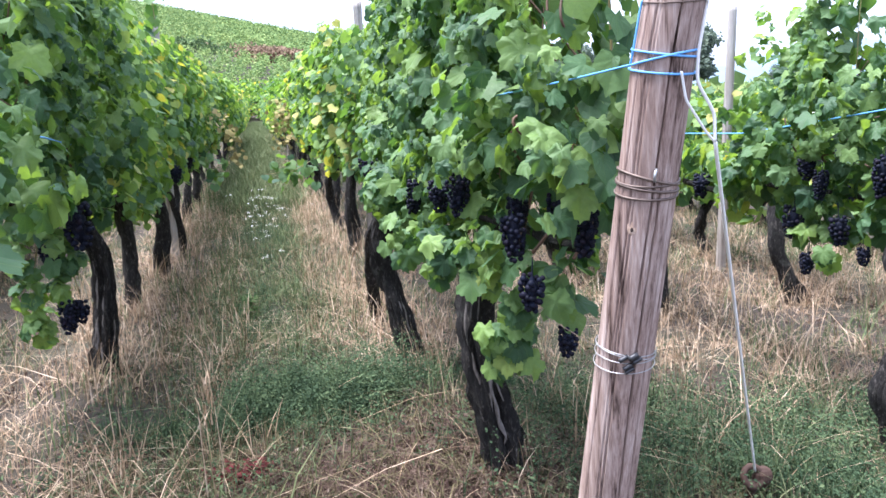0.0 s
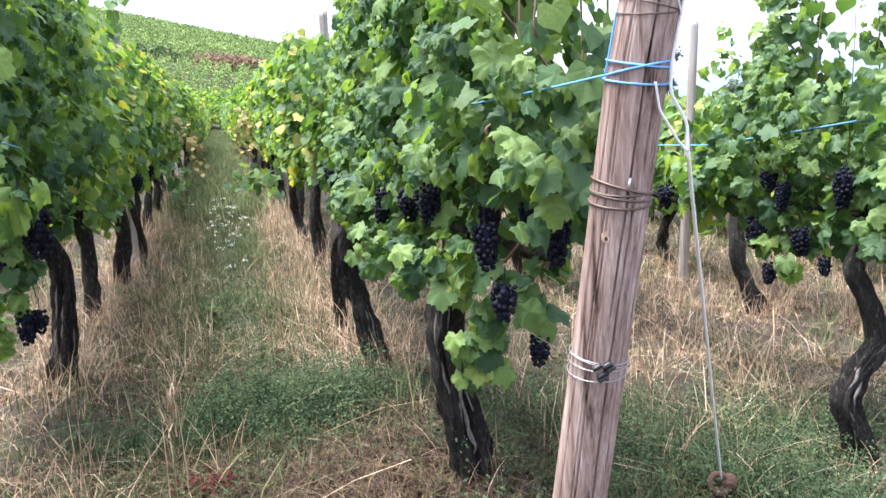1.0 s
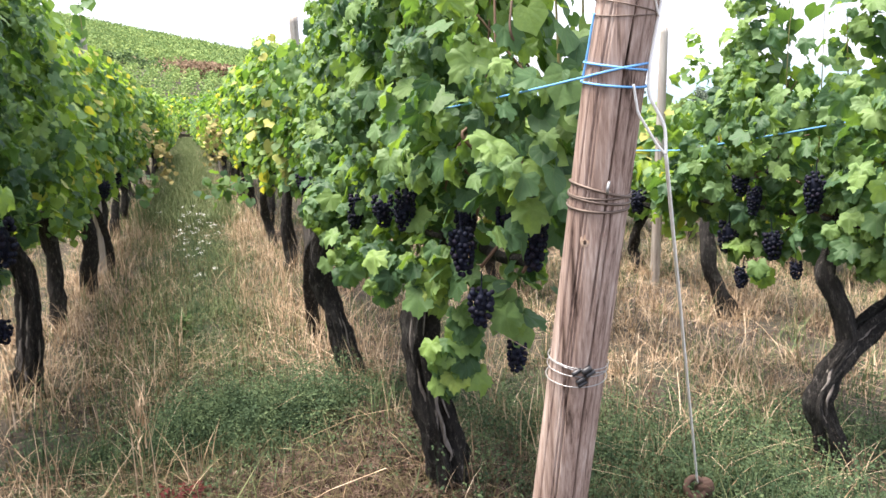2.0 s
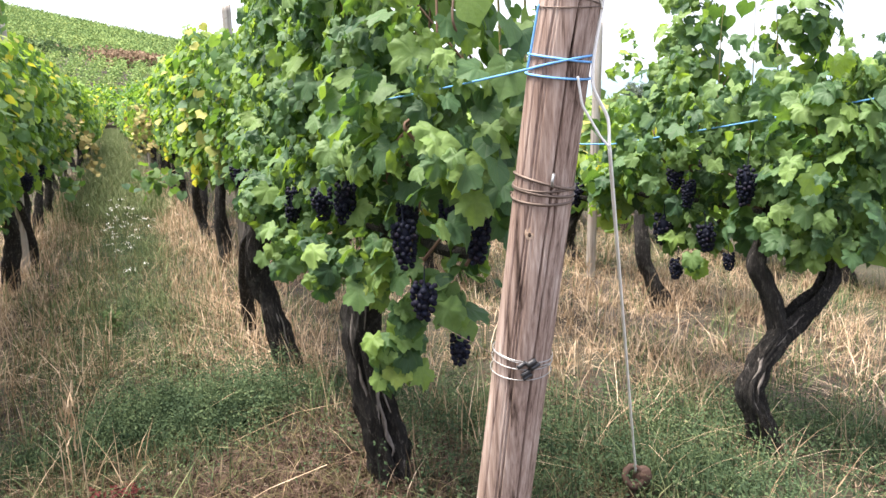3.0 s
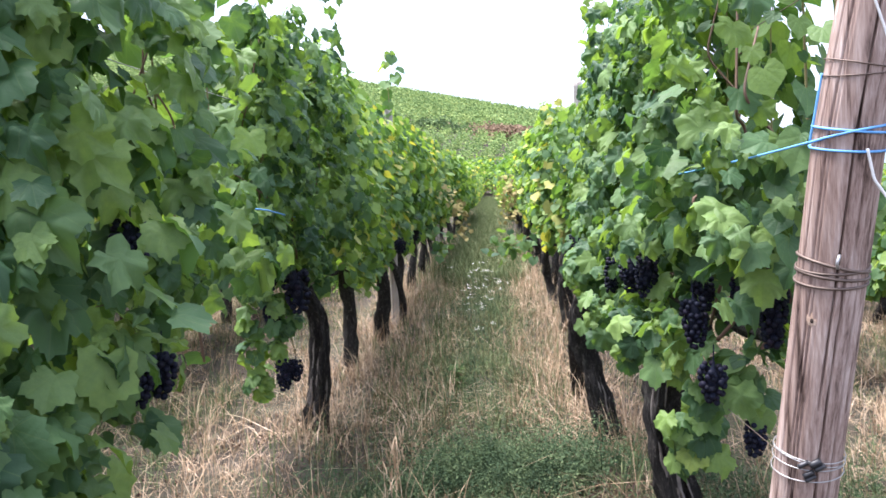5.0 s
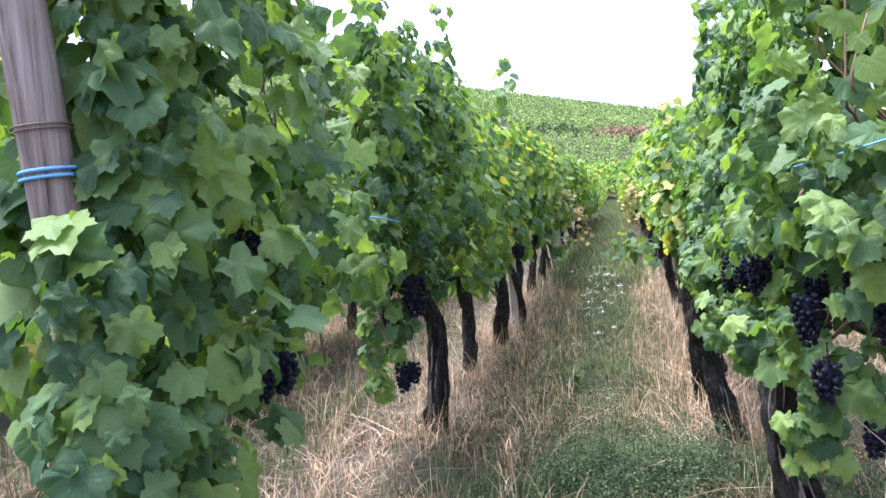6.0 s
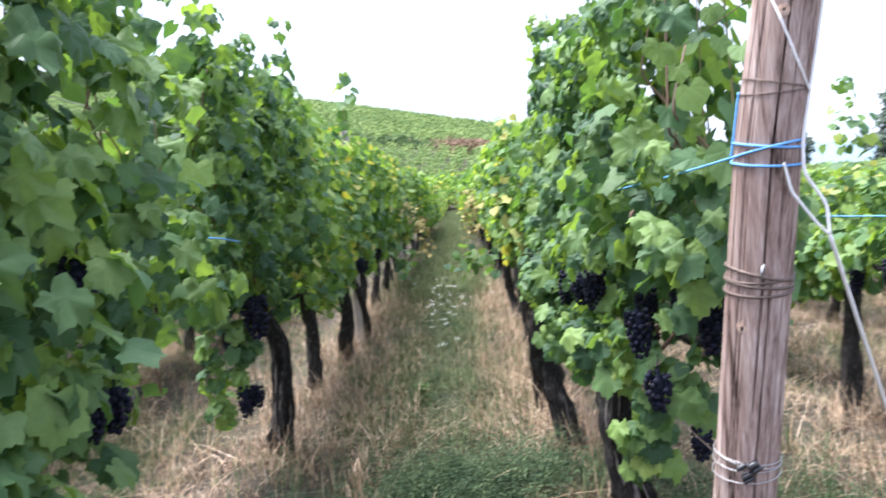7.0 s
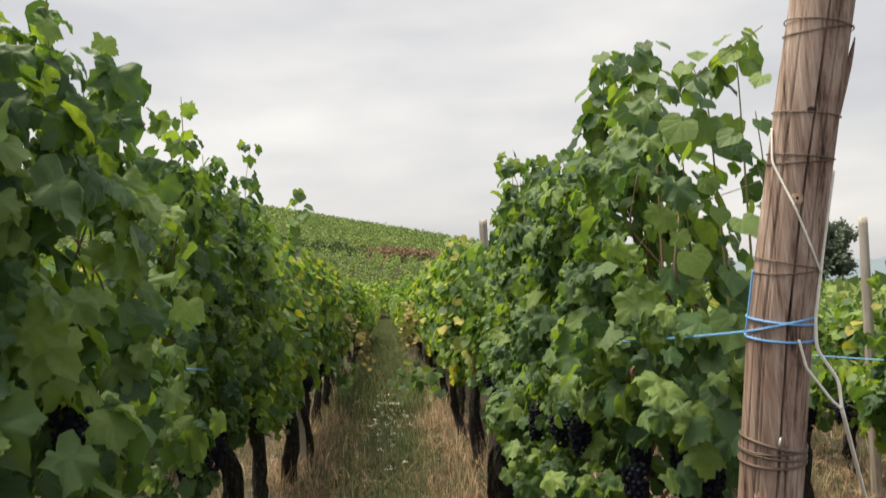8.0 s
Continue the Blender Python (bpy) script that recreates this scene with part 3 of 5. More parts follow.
def vine(label, rng, x0, y0, y1, trunk, z0=0.78, z1=1.86, half=0.14, per_m=900, ends=(False, False), low=(), pieces=0, hi=True,
         near_side=-1, grapes=(), arm=None, ragged=0.13, group="grapevines in rows", thin=None, young=(), stout=1.0, leaf=1.0, tall=(), shoots_m=None):
    root = new("grapevine", None)
    root.location = trunk[0]
    root.empty_display_size = 0.1
    bpy.context.view_layer.update()
    inv = Matrix.Translation(-Vector(trunk[0]))
    tagged(root, label, "grapevine", group)

    def own(ob):
        ob.matrix_parent_inverse = inv
        return ob

    own(child(new("trunk", tube(trunk, [q * stout for q in ((0.066, 0.052, 0.046, 0.048, 0.032) if hi else (0.055, 0.042, 0.036))], 32 if hi else 12, 0.40, rng.uniform(0, 50), name="trunk", mat=M_BARK)), root,
              "gnarled dark bark trunk with peeling strips"))
    if hi:
        tp = np.array(trunk)
        extra = np.random.default_rng(99)
        for k in range(24):
            src = rng if k < 16 else extra
            i0 = src.uniform(0, len(tp) - 2.2)
            ang, r_ = src.uniform(0, 6.3), 0.052 * stout
            pts = []
            for q in np.linspace(i0, min(i0 + src.uniform(0.8, 2.2), len(tp) - 1.01), 6):
                i = int(q)
                pts.append(tp[i] + (tp[i + 1] - tp[i]) * (q - i) + np.array([math.cos(ang) * r_, math.sin(ang) * r_, 0]) * (1 - 0.08 * q) + src.normal(0, 0.004, 3))
            own(child(new("bark_strip", tube(pts, [0.002, 0.006, 0.0045, 0.0015], 6, 0.5, k, name="bark_strip", mat=M_STRIP)), root, "loose peeling strip of bark"))
    if arm:
        own(child(new("arm", tube(arm, [0.036, 0.03, 0.02], 16, 0.28, rng.uniform(0, 50), name="arm", mat=M_BARK)), root, "old knotty side arm"))
    cord = [(x0 + rng.normal(0, 0.015), yy, z0 + 0.06 + rng.normal(0, 0.015)) for yy in np.linspace(y0 + 0.08, y1 - 0.05, 6)]
    own(child(new("cordon", tube(cord, [0.013, 0.016, 0.011], 8, 0.2, 3, name="cordon", mat=M_BARK)), root, "woody fruiting cane tied to the wire"))
    if hi:
        before = set(root.children)
        shoots(root, rng, x0, y0 + 0.05, y1 - 0.05, z0 + 0.05, z1, max(4, int((y1 - y0) * 7)))
        for c in root.children:
            if c not in before:
                own(c)
    pos, face, tip, size, stems = canopy(rng, x0, y0, y1, z0, z1, half, per_m, ragged, ends, low, (3.2 if hi else 1.5) if shoots_m is None else shoots_m, 0.34 if hi else 0.18)
    if hi:
        for sx, sy, sa, sb in stems:
            own(child(new("cane", tube([(sx, sy, sa), (sx + 0.012, sy - 0.01, (sa + sb) / 2), (sx, sy, sb)], [0.004, 0.0028, 0.0015], 5, name="cane", mat=M_PETIOLE)), root, "thin green vine shoot"))
    size = size * leaf
    for sx, sy, sa, sb, cnt in tall:
        # a shoot that stands free above the hedge, its leaves smaller towards the tip
        u = np.sort(rng.random(cnt)) ** 0.9
        lean = rng.normal(0, 0.03, 2)
        az = np.arange(cnt) * 2.4 + rng.uniform(0, 6.3)
        reach = (0.035 + 0.05 * (1 - u)) * rng.uniform(0.6, 1.2, cnt)
        off = np.column_stack([np.cos(az), np.sin(az)])
        pos = np.concatenate([pos, np.column_stack([sx + lean[0] * u + off[:, 0] * reach, sy + lean[1] * u + off[:, 1] * reach, sa + (sb - sa) * u + 0.03])])
        face = np.concatenate([face, np.column_stack([off * 0.8, np.full(cnt, 0.55)]) + rng.normal(0, 0.25, (cnt, 3))])
        tip = np.concatenate([tip, np.column_stack([off * 0.5, -np.ones(cnt)]) + rng.normal(0, 0.2, (cnt, 3))])
        size = np.concatenate([size, leaf * rng.uniform(0.070, 0.100, cnt) * (1.05 - 0.45 * u)])
        own(child(new("cane", tube([(sx, sy, sa - 0.4), (sx + lean[0] * 0.4, sy + lean[1] * 0.4, (sa + sb) / 2), (sx + lean[0], sy + lean[1], sb)], [0.0035, 0.0024, 0.0012], 6, name="cane", mat=M_PETIOLE)), root, "thin green vine shoot"))
    parted = np.ones(len(pos), bool)
    for gr in grapes:
        parted &= ~((np.abs(pos[:, 1] - gr[1]) < 0.042) & (pos[:, 2] > gr[2] - 0.13) & (pos[:, 2] < gr[2] + 0.01) & ((pos[:, 0] - gr[0]) * near_side > -0.025))
        parted &= ~((pos[:, 1] < gr[1]) & (pos[:, 1] > gr[1] - 0.25) & (np.abs(pos[:, 0] - gr[0]) < 0.045) & (pos[:, 2] > gr[2] - 0.11) & (pos[:, 2] < gr[2] + 0.01))
    pos, face, tip, size = pos[parted], face[parted], tip[parted], size[parted]
    if thin:
        keep = np.ones(len(pos), bool)
        for (ya, yb, za, zb, f) in thin:
            inside = (pos[:, 1] > ya) & (pos[:, 1] < yb) & (pos[:, 2] > za) & (pos[:, 2] < zb)
            keep &= ~(inside & (rng.random(len(pos)) > f))
        pos, face, tip, size = pos[keep], face[keep], tip[keep], size[keep]
    shapes = LEAF_HI if hi else LEAF_MID
    rest = np.ones(len(pos), bool)
    if pieces:
        # the leaves of the outer skin on the side of the path
        skin = np.where(((pos[:, 0] - x0) * near_side > half * 0.45) | (pos[:, 1] < y0 + 0.08) | (pos[:, 2] < z0 - 0.05))[0]
        skin = rng.permutation(skin)[:pieces]
        rest[skin] = False
        tx, ty, nz = leaf_frames(face[skin], tip[skin])
        for i, j in enumerate(skin):
            lf = new("leaf", LEAF_PIECES[j % len(LEAF_PIECES)])
            m = Matrix.Identity(4)
            for c, axis in enumerate((tx[i], ty[i], nz[i])):
                for r_ in range(3):
                    m[r_][c] = axis[r_] * size[j]
            for r_ in range(3):
                m[r_][3] = pos[j][r_]
            lf.matrix_basis = m
            own(child(lf, root))
    so = Soup()
    inner = rest & ((pos[:, 0] - x0) * near_side < half * 0.35)
    lay_leaves(so, LEAF_MID, pos[inner], face[inner], tip[inner], size[inner], rng)
    rest &= ~inner
    lay_leaves(so, shapes, pos[rest], face[rest], tip[rest], size[rest], rng)
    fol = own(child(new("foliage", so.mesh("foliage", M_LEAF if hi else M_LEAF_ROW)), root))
    tagged(fol, "dense green lobed vine leaves", kind="stuff")
    if young:
        soy = Soup()
        for yx, yy, yz, rad, cnt in young:
            q = unit(rng.normal(0, 1, (cnt, 3))) * rng.uniform(0.2, 1, (cnt, 1)) * rad
            lay_leaves(soy, LEAF_HI, np.array([yx, yy, yz]) + q, q / rad + np.array([-0.2, -0.6, 0.6]), np.column_stack([rng.normal(0, 0.4, cnt), rng.normal(0, 0.4, cnt), -np.ones(cnt)]),
                       rng.uniform(0.045, 0.085, cnt), rng)
        yl = own(child(new("young_leaves", soy.mesh("young_leaves", M_LEAF_YOUNG)), root, "fresh yellow-green leaves on a low side shoot"))
        tagged(yl, kind="stuff")
    for g in grapes:
        own(bunch(root, *g))
    return root


R = np.random.default_rng
# the vine beside the end post
vine("old grapevine beside the leaning end post, heavy with dark grapes", R(11), 0.99, 1.78, 3.12,
     [(1.0, 2.55, 0.02), (0.985, 2.52, 0.16), (0.93, 2.49, 0.38), (0.885, 2.47, 0.60), (0.90, 2.42, 0.80), (0.97, 2.36, 0.90)],
     leaf=0.93, z0=0.86, z1=1.82, half=0.15, per_m=1200, ends=(True, False), pieces=290, ragged=0.06, shoots_m=1.5,
     low=[(0.90, 2.32, 0.84, 0.09, 22), (0.86, 2.62, 0.80, 0.09, 24), (0.86, 2.82, 0.78, 0.10, 28), (0.95, 3.05, 0.78, 0.09, 18), (0.97, 1.98, 0.86, 0.06, 8), (0.99, 1.96, 0.78, 0.05, 7)],
     young=[(0.90, 2.20, 0.66, 0.07, 18), (0.92, 2.22, 0.575, 0.06, 13), (0.90, 2.14, 0.76, 0.05, 8), (0.875, 2.30, 0.80, 0.055, 9), (0.94, 1.95, 0.82, 0.04, 4)],
     tall=[(1.02, 2.70, 1.78, 2.19, 34), (1.04, 2.76, 1.75, 2.05, 22), (1.09, 2.47, 1.75, 2.16, 36), (1.06, 2.40, 1.75, 2.10, 26), (1.10, 2.55, 1.72, 2.02, 20),
           (1.09, 1.92, 1.74, 1.95, 18), (1.13, 1.88, 1.72, 1.98, 18), (1.14, 1.80, 1.60, 1.80, 8), (1.08, 2.12, 1.55, 1.80, 14), (1.12, 2.2, 1.6, 1.86, 16), (0.98, 3.0, 1.75, 1.93, 12)],
     thin=[(1.6, 2.12, 1.36, 1.9, 0.22), (2.12, 2.36, 1.58, 1.9, 0.4), (1.6, 1.95, 0.9, 1.15, 0.55), (1.6, 1.86, 0.6, 1.0, 0.0)],
     grapes=[(0.83, 2.36, 1.08, 0, 0.9), (0.85, 1.95, 1.02, 0, 0.85), (0.90, 2.06, 1.05, 3, 0.85), (0.94, 1.87, 1.07, 1, 0.85), (0.985, 1.83, 1.07, 2, 0.92),
             (0.88, 1.90, 0.88, 3, 0.95), (0.98, 1.93, 0.74, 3, 0.8), (0.83, 2.66, 1.04, 1, 0.9)])
vine("grapevine with a forked black trunk leaning along its row", R(12), 1.03, 3.1, 4.6,
     [(0.96, 3.88, 0.0), (0.937, 3.86, 0.07), (0.897, 3.85, 0.21), (0.863, 3.85, 0.35), (0.84, 3.85, 0.44), (0.805, 3.85, 0.55), (0.80, 3.83, 0.68), (0.86, 3.80, 0.84)],
     arm=[(0.87, 4.62, 0.0), (0.85, 4.57, 0.18), (0.82, 4.45, 0.40), (0.82, 4.3, 0.62), (0.88, 4.15, 0.80)],
     z0=0.72, z1=1.86, half=0.125, per_m=900, pieces=220, ragged=0.10, low=[(0.86, 3.45, 0.76, 0.12, 34), (0.84, 3.25, 0.78, 0.10, 24), (0.82, 3.55, 0.90, 0.12, 40), (0.83, 3.75, 0.92, 0.12, 40), (0.86, 4.05, 0.86, 0.12, 30)],
     tall=[(0.95, 3.75, 1.80, 2.06, 16), (0.98, 3.5, 1.80, 1.98, 12)],
     grapes=[(0.88, 3.3, 0.98, 0, 1.0), (0.88, 3.9, 0.93, 1, 1.0), (0.90, 4.3, 0.95, 1, 1.2)])
vine("grapevine with a thin dark trunk in dry grass", R(13), 1.12, 4.6, 5.9, [(1.02, 5.15, 0.02), (1.0, 5.12, 0.2), (0.97, 5.1, 0.45), (0.98, 5.1, 0.8)],
     z0=0.80, z1=1.76, half=0.125, per_m=760, hi=False, grapes=[(0.96, 5.0, 0.95, 1, 1), (0.94, 5.35, 0.95, 1, 1.2)])
vine("grapevine with a twisted black trunk beside a pale stake", R(14), 1.08, 5.9, 7.0, [(0.99, 6.65, 0.0), (0.98, 6.62, 0.25), (0.96, 6.6, 0.5), (1.0, 6.55, 0.85)],
     z0=0.80, z1=1.78, half=0.13, per_m=700, hi=False, ragged=0.10)

# the row on the other side of the grassy lane, ending close to the path
vine("leafy end vine of the row, leaves hanging low, dark grapes inside", R(21), -0.52, 1.50, 2.55,
     [(-0.58, 1.78, 0.02), (-0.56, 1.77, 0.2), (-0.57, 1.76, 0.45), (-0.55, 1.76, 0.8)],
     leaf=1.30, thin=[(2.25, 2.75, 1.15, 1.98, 0.12), (2.05, 2.8, 1.85, 1.98, 0.12), (1.78, 1.95, 0, 0.70, 0.05), (1.95, 2.15, 0, 0.86, 0.05), (2.15, 2.8, 0, 1.0, 0.04)], z0=0.74, z1=2.00, half=0.20, per_m=760, ends=(True, True), pieces=290, near_side=1, ragged=0.10,
     low=[(-0.44, 1.30, 1.25, 0.06, 12), (-0.42, 1.30, 1.10, 0.11, 26), (-0.42, 1.31, 0.90, 0.14, 36), (-0.42, 1.31, 0.62, 0.16, 38), (-0.46, 1.56, 0.68, 0.16, 48), (-0.50, 1.42, 0.5, 0.15, 36), (-0.40, 1.90, 0.90, 0.10, 14)],
     young=[(-0.41, 1.28, 1.18, 0.08, 9), (-0.40, 1.29, 0.97, 0.11, 10), (-0.40, 1.30, 0.72, 0.13, 11), (-0.36, 1.75, 1.62, 0.06, 5)],
     tall=[(-0.44, 2.60, 1.75, 2.12, 16), (-0.42, 2.15, 1.85, 2.06, 10)],
     grapes=[(-0.33, 1.76, 1.24, 1, 1.0), (-0.33, 1.87, 0.94, 3, 1.1), (-0.35, 1.80, 0.92, 3, 0.9)])
bunch_vine = vine("grapevine with large black grape bunches hanging below its leaves", R(22), -0.53, 3.0, 4.55,
     [(-0.50, 4.10, 0.02), (-0.49, 4.07, 0.18), (-0.465, 4.05, 0.36), (-0.445, 4.04, 0.56), (-0.46, 4.02, 0.70), (-0.51, 3.95, 0.82), (-0.53, 3.8, 0.94)], stout=0.85,
     thin=[(2.8, 3.05, 1.25, 2.6, 0.2)], z0=0.94, z1=1.96, half=0.15, per_m=920, pieces=240, near_side=1, ends=(True, False), ragged=0.09, shoots_m=1.5,
     low=[(-0.50, 3.62, 0.88, 0.07, 8), (-0.47, 3.3, 0.92, 0.08, 10), (-0.46, 4.25, 0.86, 0.10, 14)],
     young=[(-0.60, 3.55, 1.02, 0.08, 16), (-0.62, 3.55, 0.88, 0.065, 13), (-0.64, 3.56, 0.73, 0.06, 9), (-0.65, 3.56, 0.61, 0.055, 9), (-0.63, 3.57, 0.47, 0.06, 12), (-0.53, 3.54, 0.62, 0.05, 7), (-0.50, 3.57, 0.72, 0.06, 12), (-0.51, 3.58, 0.82, 0.06, 10)],
     tall=[(-0.45, 3.20, 1.80, 2.12, 18), (-0.50, 3.35, 1.80, 2.08, 14), (-0.40, 4.2, 1.85, 2.24, 18), (-0.52, 3.85, 1.85, 2.10, 12)],
     grapes=[(-0.545, 3.55, 1.02, 1, 1.35), (-0.44, 3.54, 0.95, 1, 1.6), (-0.555, 3.58, 0.81, 3, 1.25), (-0.505, 3.56, 0.57, 0, 1.1), (-0.465, 3.60, 0.55, 3, 1.0), (-0.60, 4.3, 0.98, 1, 1.2)])
for hang_path in ([(-0.54, 3.62, 1.0), (-0.58, 3.58, 0.85), (-0.62, 3.57, 0.66), (-0.63, 3.57, 0.45)], [(-0.53, 3.66, 1.0), (-0.54, 3.60, 0.82), (-0.52, 3.57, 0.70), (-0.505, 3.56, 0.60)], [(-0.49, 3.64, 0.95), (-0.50, 3.62, 0.78), (-0.48, 3.60, 0.66), (-0.465, 3.60, 0.57)]):
    hang = child(new("cane", tube(hang_path, [0.004, 0.003, 0.002], 6, name="cane", mat=M_PETIOLE)), bunch_vine, "green shoot hanging below the row")
    hang.matrix_parent_inverse = Matrix.Translation(-bunch_vine.location)
vine("grapevine behind the black bunches, in dry grass", R(23), -0.53, 4.55, 5.75, [(-0.53, 5.3, 0.02), (-0.52, 5.3, 0.3), (-0.53, 5.25, 0.8)],
     z0=0.70, z1=1.92, half=0.14, per_m=860, hi=False, near_side=1, ragged=0.14)
vine("grapevine with two dark stems near a grey stake", R(24), -0.53, 5.75, 7.1, [(-0.49, 6.42, 0.02), (-0.46, 6.35, 0.3), (-0.42, 6.3, 0.55), (-0.50, 6.25, 0.82)],
     z0=0.70, z1=1.80, half=0.14, per_m=800, hi=False, stout=1.1, arm=[(-0.41, 7.25, 0.02), (-0.39, 7.2, 0.25), (-0.42, 7.1, 0.5), (-0.50, 7.0, 0.8)], grapes=[(-0.33, 6.6, 0.88, 1, 1.1)])

# the row beyond the end post
vine("old grapevine with a thick twisted trunk that forks low", R(31), 2.46, 2.05, 3.35,
     [(2.37, 2.37, -0.02), (2.336, 2.37, 0.12), (2.275, 2.37, 0.25), (2.32, 2.37, 0.37), (2.405, 2.37, 0.46), (2.53, 2.37, 0.535), (2.64, 2.38, 0.62), (2.68, 2.40, 0.76)],
     stout=0.80, thin=[(3.12, 3.7, 1.10, 2.6, 0.06), (2.50, 2.80, 1.34, 2.6, 0.08), (1.9, 2.2, 1.42, 2.6, 0.4)], z0=0.80, z1=1.44, half=0.17, per_m=850, ends=(True, True), pieces=200, near_side=-1, ragged=0.12, shoots_m=1.5,
     arm=[(2.40, 2.375, 0.47), (2.36, 2.38, 0.60), (2.30, 2.40, 0.70), (2.35, 2.42, 0.80), (2.42, 2.45, 0.95)],
     low=[(2.30, 2.75, 0.77, 0.10, 10), (2.46, 2.97, 1.52, 0.16, 110), (2.46, 2.98, 1.74, 0.14, 90), (2.46, 2.99, 1.96, 0.12, 60), (2.45, 2.36, 1.54, 0.17, 110), (2.44, 2.33, 1.76, 0.15, 90), (2.44, 2.30, 1.98, 0.12, 50)],
     tall=[(2.45, 2.80, 1.45, 1.66, 12), (2.44, 2.60, 1.42, 1.62, 9)],
     young=[(2.31, 2.70, 0.70, 0.06, 6), (2.32, 2.85, 0.74, 0.05, 5)],
     grapes=[(2.29, 2.84, 1.04, 1, 0.9), (2.29, 2.75, 0.98, 0, 0.8), (2.29, 2.90, 0.83, 1, 1.1), (2.29, 2.65, 0.82, 3, 1.1), (2.30, 2.82, 0.66, 3, 0.9), (2.29, 2.52, 0.73, 3, 0.7), (2.28, 2.43, 1.05, 0, 1.0)])
vine("sparse low grapevine on its wires", R(32), 2.45, 3.35, 4.9, [(2.45, 4.3, 0.0), (2.44, 4.3, 0.3), (2.45, 4.25, 0.85)],
     z0=0.74, z1=1.02, half=0.14, per_m=420, hi=False, ragged=0.08, low=[(2.44, 4.2, 1.18, 0.19, 50), (2.44, 4.2, 1.48, 0.16, 44), (2.44, 4.22, 1.72, 0.10, 16)], grapes=[(2.3, 3.6, 0.9, 1, 1), (2.3, 3.9, 0.85, 0, 1)])
vine("grapevine with a slim slanting trunk", R(33), 3.62, 3.7, 5.1, [(3.45, 4.40, -0.04), (3.35, 4.41, 0.14), (3.26, 4.42, 0.36), (3.28, 4.45, 0.60), (3.38, 4.5, 0.82)],
     z0=0.70, z1=0.98, half=0.16, per_m=560, hi=False, ragged=0.10, low=[(3.60, 5.05, 1.25, 0.17, 60), (3.61, 5.08, 1.55, 0.13, 34), (3.62, 5.1, 1.75, 0.08, 12)], grapes=[(3.45, 4.1, 0.95, 1, 1), (3.4, 3.95, 0.8, 0, 1), (3.4, 4.6, 0.9, 3, 1)])


# ---- vines further along the rows: a few forms, repeated ----
def far_form(seed, z0, z1, half, per_m, shapes, length):
    rng = R(seed)
    root = new("grapevine", None)
    root.empty_display_size = 0.1
    tagged(root, "grapevine further along its row, green and yellowing leaves", "grapevine", "grapevines in rows")
    child(new("trunk", tube([(0, 0, 0), (rng.normal(0, 0.06), 0.08, 0.25), (rng.normal(0, 0.07), -0.04, 0.5), (rng.normal(0, 0.05), 0, z0 + 0.05)], [0.052, 0.038, 0.034, 0.03], 10, 0.4, seed, name="trunk", mat=M_BARK)), root,
          "dark bark trunk")
    pos, face, tip, size, _ = canopy(rng, 0, -length / 2, length / 2, z0, z1, half, per_m, 0.10, shoots_m=1.5, shoot_h=0.16)
    so = Soup()
    lay_leaves(so, shapes, pos, face, tip, size * (1.35 if shapes is LEAF_MID else 2.15), rng)
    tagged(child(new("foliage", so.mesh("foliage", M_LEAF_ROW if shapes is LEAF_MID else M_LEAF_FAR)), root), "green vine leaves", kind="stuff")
    for k in range(1):
        b = tagged(new("fruit", BUNCH_FAR), "dark bunch of grapes", kind="stuff")
        b.location = (rng.choice([-1, 1]) * half * 0.8, rng.uniform(-0.5, 0.5), z0 + 0.10)
        child(b, root)
    return root


forms_mid = [far_form(60 + i, 0.62 + 0.04 * i, 1.74 + 0.05 * i, 0.125, 560, LEAF_MID, 1.36) for i in range(3)]
forms_far = [far_form(70 + i, 0.60 - 0.04 * i, 1.66 + 0.06 * i, 0.22, 250, LEAF_FAR, 1.38) for i in range(4)]
used = set()
BASES = [(1.0, 2.55), (1.0, 3.88), (1.02, 5.15), (-0.50, 4.08), (-0.53, 5.3), (-0.53, 6.22), (-0.5, 6.75), (2.35, 2.36), (3.40, 4.40), (-0.46, 1.47), (0.90, 1.68)]


def plant(form, x, y, flip):
    m = pose(x, y, float(land(x, y)), 0, 0, 180 if flip else 0) @ Matrix.Diagonal((1, 1, 0.70 if x > 2 else 1, 1))
    if form.name in used:
        copy_thing(form, m)
    else:
        used.add(form.name)
        form.matrix_basis = m


STARTS = {-5.05: 3.5, -3.58: 3.6, -2.08: 3.4, -0.53: 7.75, 1.0: 7.9, 2.42: 5.6, 3.62: 5.8, 5.0: 3.0, 6.45: 3.5}
rr = R(80)
for rx, ys in STARTS.items():
    y = ys
    k = 0
    while y < 32 - 0.15 * abs(rx):
        near_row = -1 < rx < 4 and y < 20
        form = forms_mid[rr.integers(0, 3)] if near_row else forms_far[rr.integers(0, 4)]
        px = rx + (0.06 if rx == 1.0 else 0) + rr.normal(0, 0.03)
        plant(form, px, y, bool(rr.integers(0, 2)))
        BASES.append((px, y))
        y += 1.36

